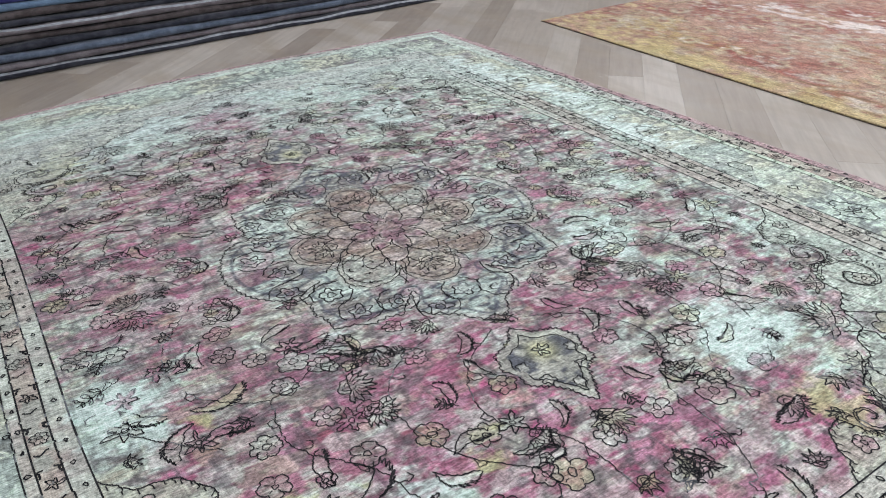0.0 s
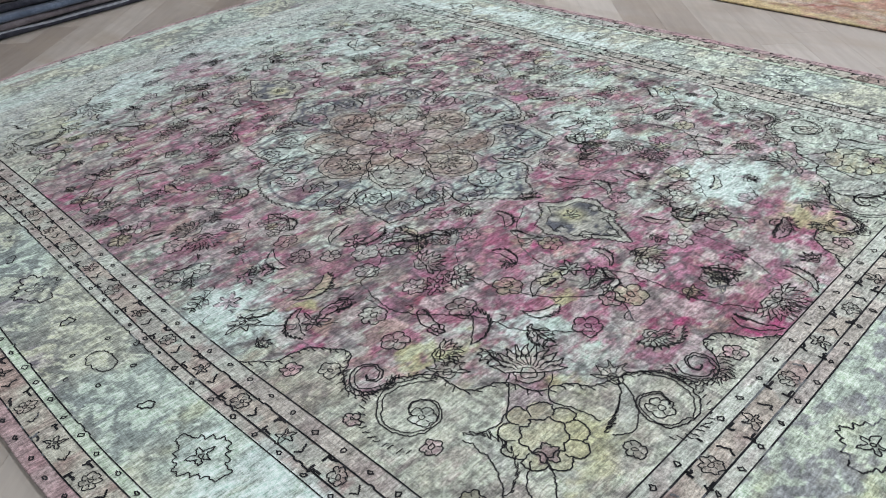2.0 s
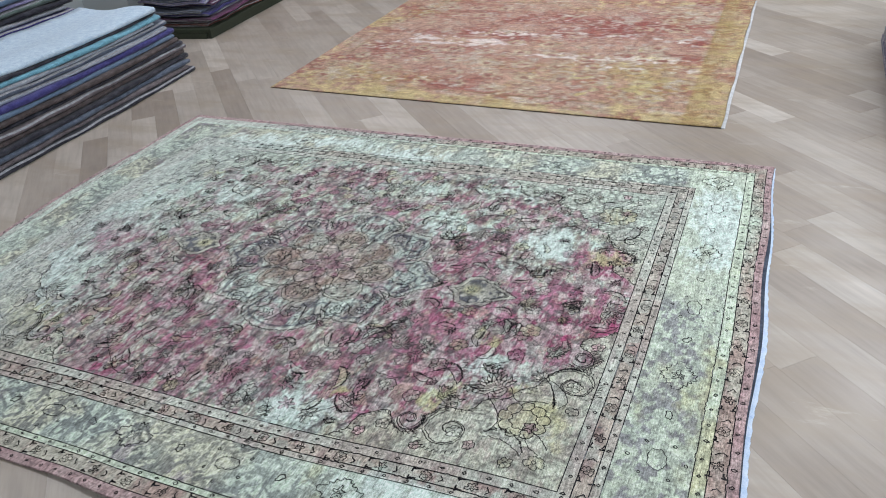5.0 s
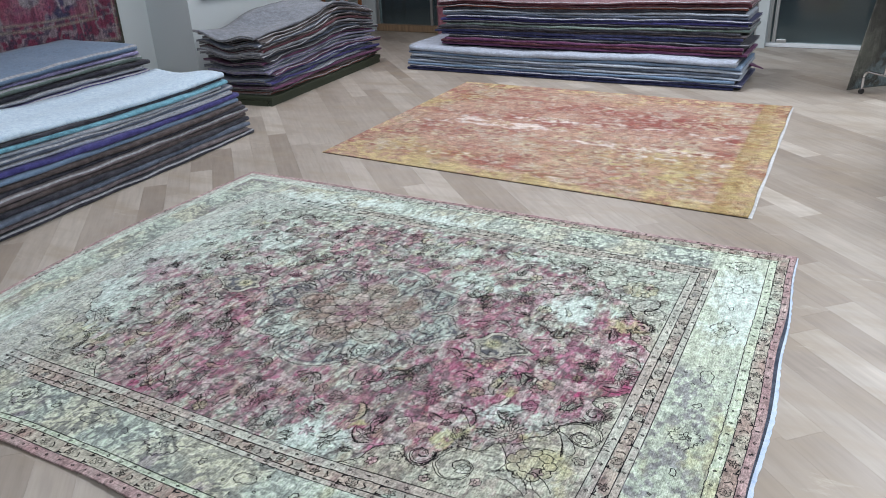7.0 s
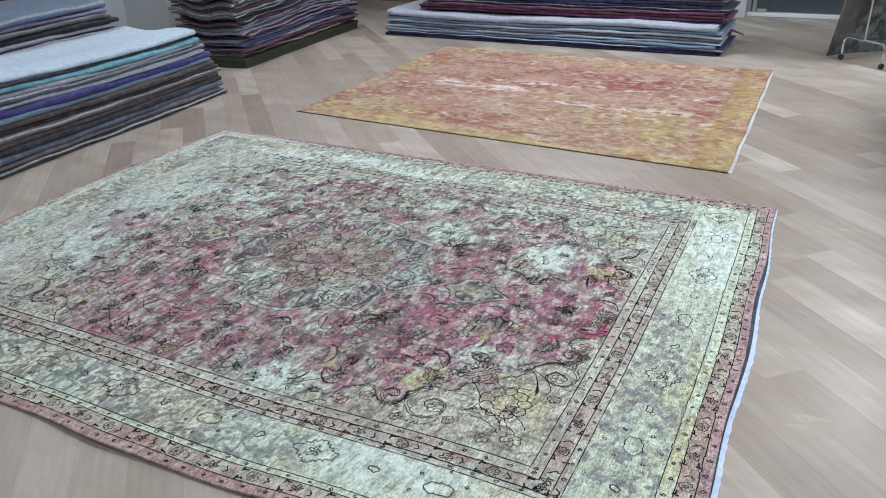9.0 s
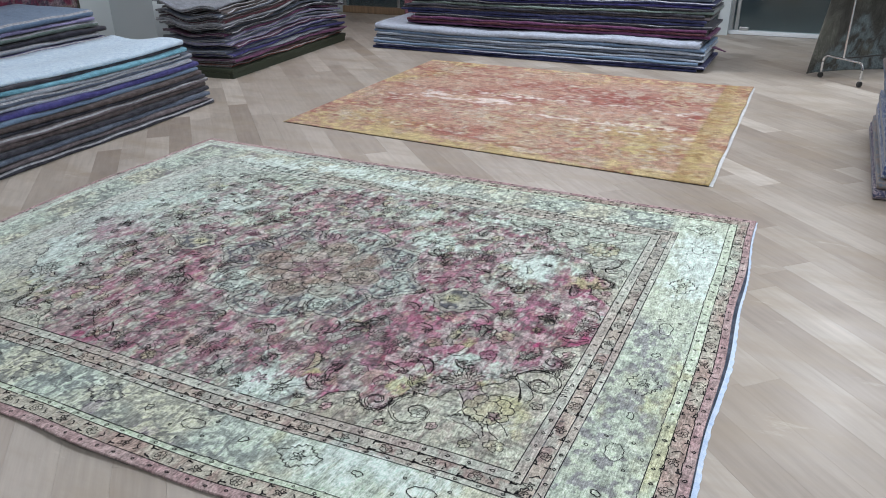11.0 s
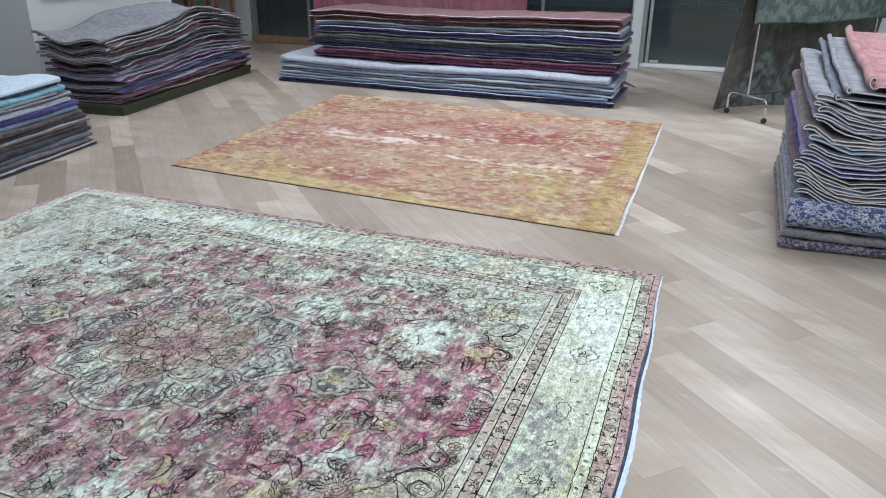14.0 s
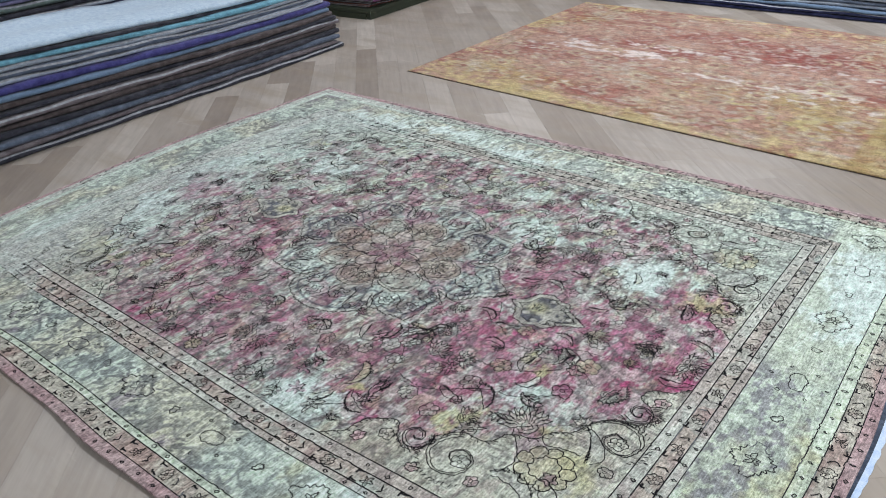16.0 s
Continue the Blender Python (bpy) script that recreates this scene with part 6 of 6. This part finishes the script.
def red_dye(x, z):
    """x from the far end, z from the lower edge."""
    n1, n2, n3 = fbm(x, z, 0.12, 0.12, 201), fbm(x, z, 0.05, 0.05, 211, 3), fbm(x, z, 0.5, 0.5, 221)
    one = np.ones(x.shape + (3,))
    c = blend(one * (0.165, 0.04, 0.075), (0.23, 0.20, 0.23), 0.8 * smooth(0.72, 0.90, veins(x, z, 0.09, 361)))
    edge = np.minimum(np.minimum(x, 2.6 - x), z)
    inner = smooth(0.33, 0.36, edge)
    field = blend(one * (0.15, 0.125, 0.165), (0.05, 0.05, 0.10), smooth(0.66, 0.84, veins(x, z, 0.10, 341)))
    field = blend(field, (0.31, 0.28, 0.30), 0.8 * smooth(0.72, 0.88, veins(x, z, 0.13, 351)))
    field = blend(field, (0.23, 0.06, 0.10), 0.75 * smooth(0.50, 0.68, fbm(x, z, 0.2, 0.2, 231)))
    field = blend(field, (0.30, 0.05, 0.095), 0.6 * smooth(1.0, 1.6, x + 0.6 * (n3 - 0.5)) * smooth(0.35, 0.6, z + 0.3 * (n1 - 0.5)))
    c = c * (1 - inner[..., None]) + field * inner[..., None]
    c = blend(c, (0.04, 0.035, 0.06), 0.8 * smooth(0.54, 0.64, n2) * (1 - 0.5 * inner))
    for at, w in ((0.06, 0.012), (0.30, 0.014), (0.36, 0.012)):
        c = blend(c, (0.22, 0.20, 0.17), 0.8 * np.exp(-(((edge - at) / w) ** 2)))
    c = blend(c, (0.045, 0.045, 0.035), smooth(0.05, 0.02, edge))
    return c * (0.75 + 0.5 * n2)[..., None]


def speckled(dark, light, seed, size=0.035, mix=(0.42, 0.6)):
    def paint(x, z):
        n, m = fbm(x, z, size, size, seed, 3), fbm(x, z, 0.4, 0.4, seed + 9)
        return blend(np.ones(x.shape + (3,)) * dark, light, smooth(*mix, 0.7 * n + 0.3 * m))
    return paint


def olive_dye(x, z):
    n, m = fbm(x, z, 0.06, 0.06, 301, 3), fbm(x, z, 0.35, 0.5, 311)
    c = blend(np.ones(x.shape + (3,)) * (0.165, 0.17, 0.15), (0.095, 0.095, 0.088), smooth(0.35, 0.7, m))
    peak = smooth(0.06, -0.06, z - 0.62 + 1.3 * np.abs(x - 0.50)) + 0.6 * smooth(0.05, -0.05, z - 0.55 + 1.9 * np.abs(x - 0.86))
    c = blend(c, (0.19, 0.24, 0.26), 0.9 * np.clip(peak, 0, 1) * smooth(0.25, 0.5, n))
    return c * (0.8 + 0.4 * n)[..., None]


hanging("old red Persian-style rug with a dark border, hung on the wall", (-7.145, 1.54, 0), (0, -1, 0), 2.9, 0.64, 2.7, red_dye, 0.012, 0.006)
hanging("silver-grey speckled rug hung on the white wall", (-6.475, 3.95, 0), (0, -1, 0), 1.82, 1.035, 2.75, speckled((0.10, 0.105, 0.12), (0.34, 0.35, 0.37), 241), 0.02, 0.006)
hanging("plain faded plum rug hanging before the shop window", (-2.52, 6.2, 0), (-1, 0, 0), 3.22, 0.02, 2.45, speckled((0.26, 0.10, 0.135), (0.32, 0.15, 0.18), 251, 0.3, (0.3, 0.75)), 0.03, 0.01)

RA = Vector((0.33, 4.17, 0))
RU = Vector((1.0, 1.0, 0)).normalized()
RN = Vector((RU.y, -RU.x, 0))
hanging("dark olive-grey faded rug hanging on a rail rack", tuple(RA - RN * 0.03 + RU * 1.9), tuple(-RU), 1.98, 0.02, 1.85, lambda x, z: olive_dye(1.98 - x, z), 0.02, 0.012, kick=0.34)
hanging("pale green worn rug draped over a rail rack", tuple(RA + RN * 0.02 + RU * 1.75), tuple(-RU), 1.84, 0.90, 1.86, speckled((0.07, 0.105, 0.10), (0.14, 0.19, 0.18), 261, 0.05), 0.02, 0.012)
rack = tagged(new("garment_rack"), "chrome rail rack on castors with rugs draped over", "rack")
for base in (RA, RA + RU * 1.6):
    side = Vector((0.7071, -0.7071, 0))
    a, b = base - side * 0.25, base + side * 0.25
    up = Vector((0, 0, 1))
    hoop = [a + up * 0.07, a + up * 0.16, *arc(a + up * 0.17 + side * 0.06, -side, up, 0.06, 0, math.pi / 2, 6), *arc(b + up * 0.17 - side * 0.06, up, side, 0.06, 0, math.pi / 2, 6), b + up * 0.16, b + up * 0.07]
    part("foot", tube(hoop, 0.012, 10), M_CHROME, rack)
    part("upright", tube([base + up * 0.23, base + up * 1.0, base + up * 1.86], 0.010, 10), M_CHROME, rack)
    for end in (a, b):
        castor = part("castor", tube([end + side * -0.012 + up * 0.0285, end + side * 0.012 + up * 0.0285], 0.027, 14), M_RUBBER, rack, "small black castor")
        part("stem", tube([end + up * 0.05, end + up * 0.085], 0.007, 8), M_CHROME, castor, "chrome stem")
part("lower_rail", tube([RA + Vector((0, 0, 0.235)), RA + RU * 1.6 + Vector((0, 0, 0.235))], 0.008, 8), M_RUBBER, rack)
part("top_rail", tube([RA + Vector((0, 0, 1.86)), RA + RU * 1.6 + Vector((0, 0, 1.86))], 0.012, 10), M_CHROME, rack)

cabinet = tagged(new("display_cabinet"), "red-brown wooden display cabinet with open legs", "cabinet")
KX, KY = -7.85, 6.3
part("top", box(KX - 0.5, KY - 0.25, 0.93, KX + 0.5, KY + 0.25, 1.0, 0.006), M_BROWN, cabinet)
part("body", box(KX - 0.48, KY - 0.23, 1.0, KX + 0.48, KY + 0.23, 1.9, 0.006), M_BROWN, cabinet)
for lx in (-0.47, -0.02, 0.43):
    for ly in (-0.22, 0.17):
        part("leg", box(KX + lx, KY + ly, 0, KX + lx + 0.05, KY + ly + 0.05, 0.93, 0.004), M_BROWN, cabinet)
part("stretcher", box(KX - 0.42, KY - 0.21, 0.16, KX + 0.43, KY - 0.18, 0.20, 0.003), M_BROWN, cabinet)
switch = tagged(part("light_switch", box(-7.46, Y1 - 0.012, 0.82, -7.43, Y1 - 0.001, 0.88, 0.002), M_RUBBER), "small black switch on the white wall", "switch")

lay_planks()
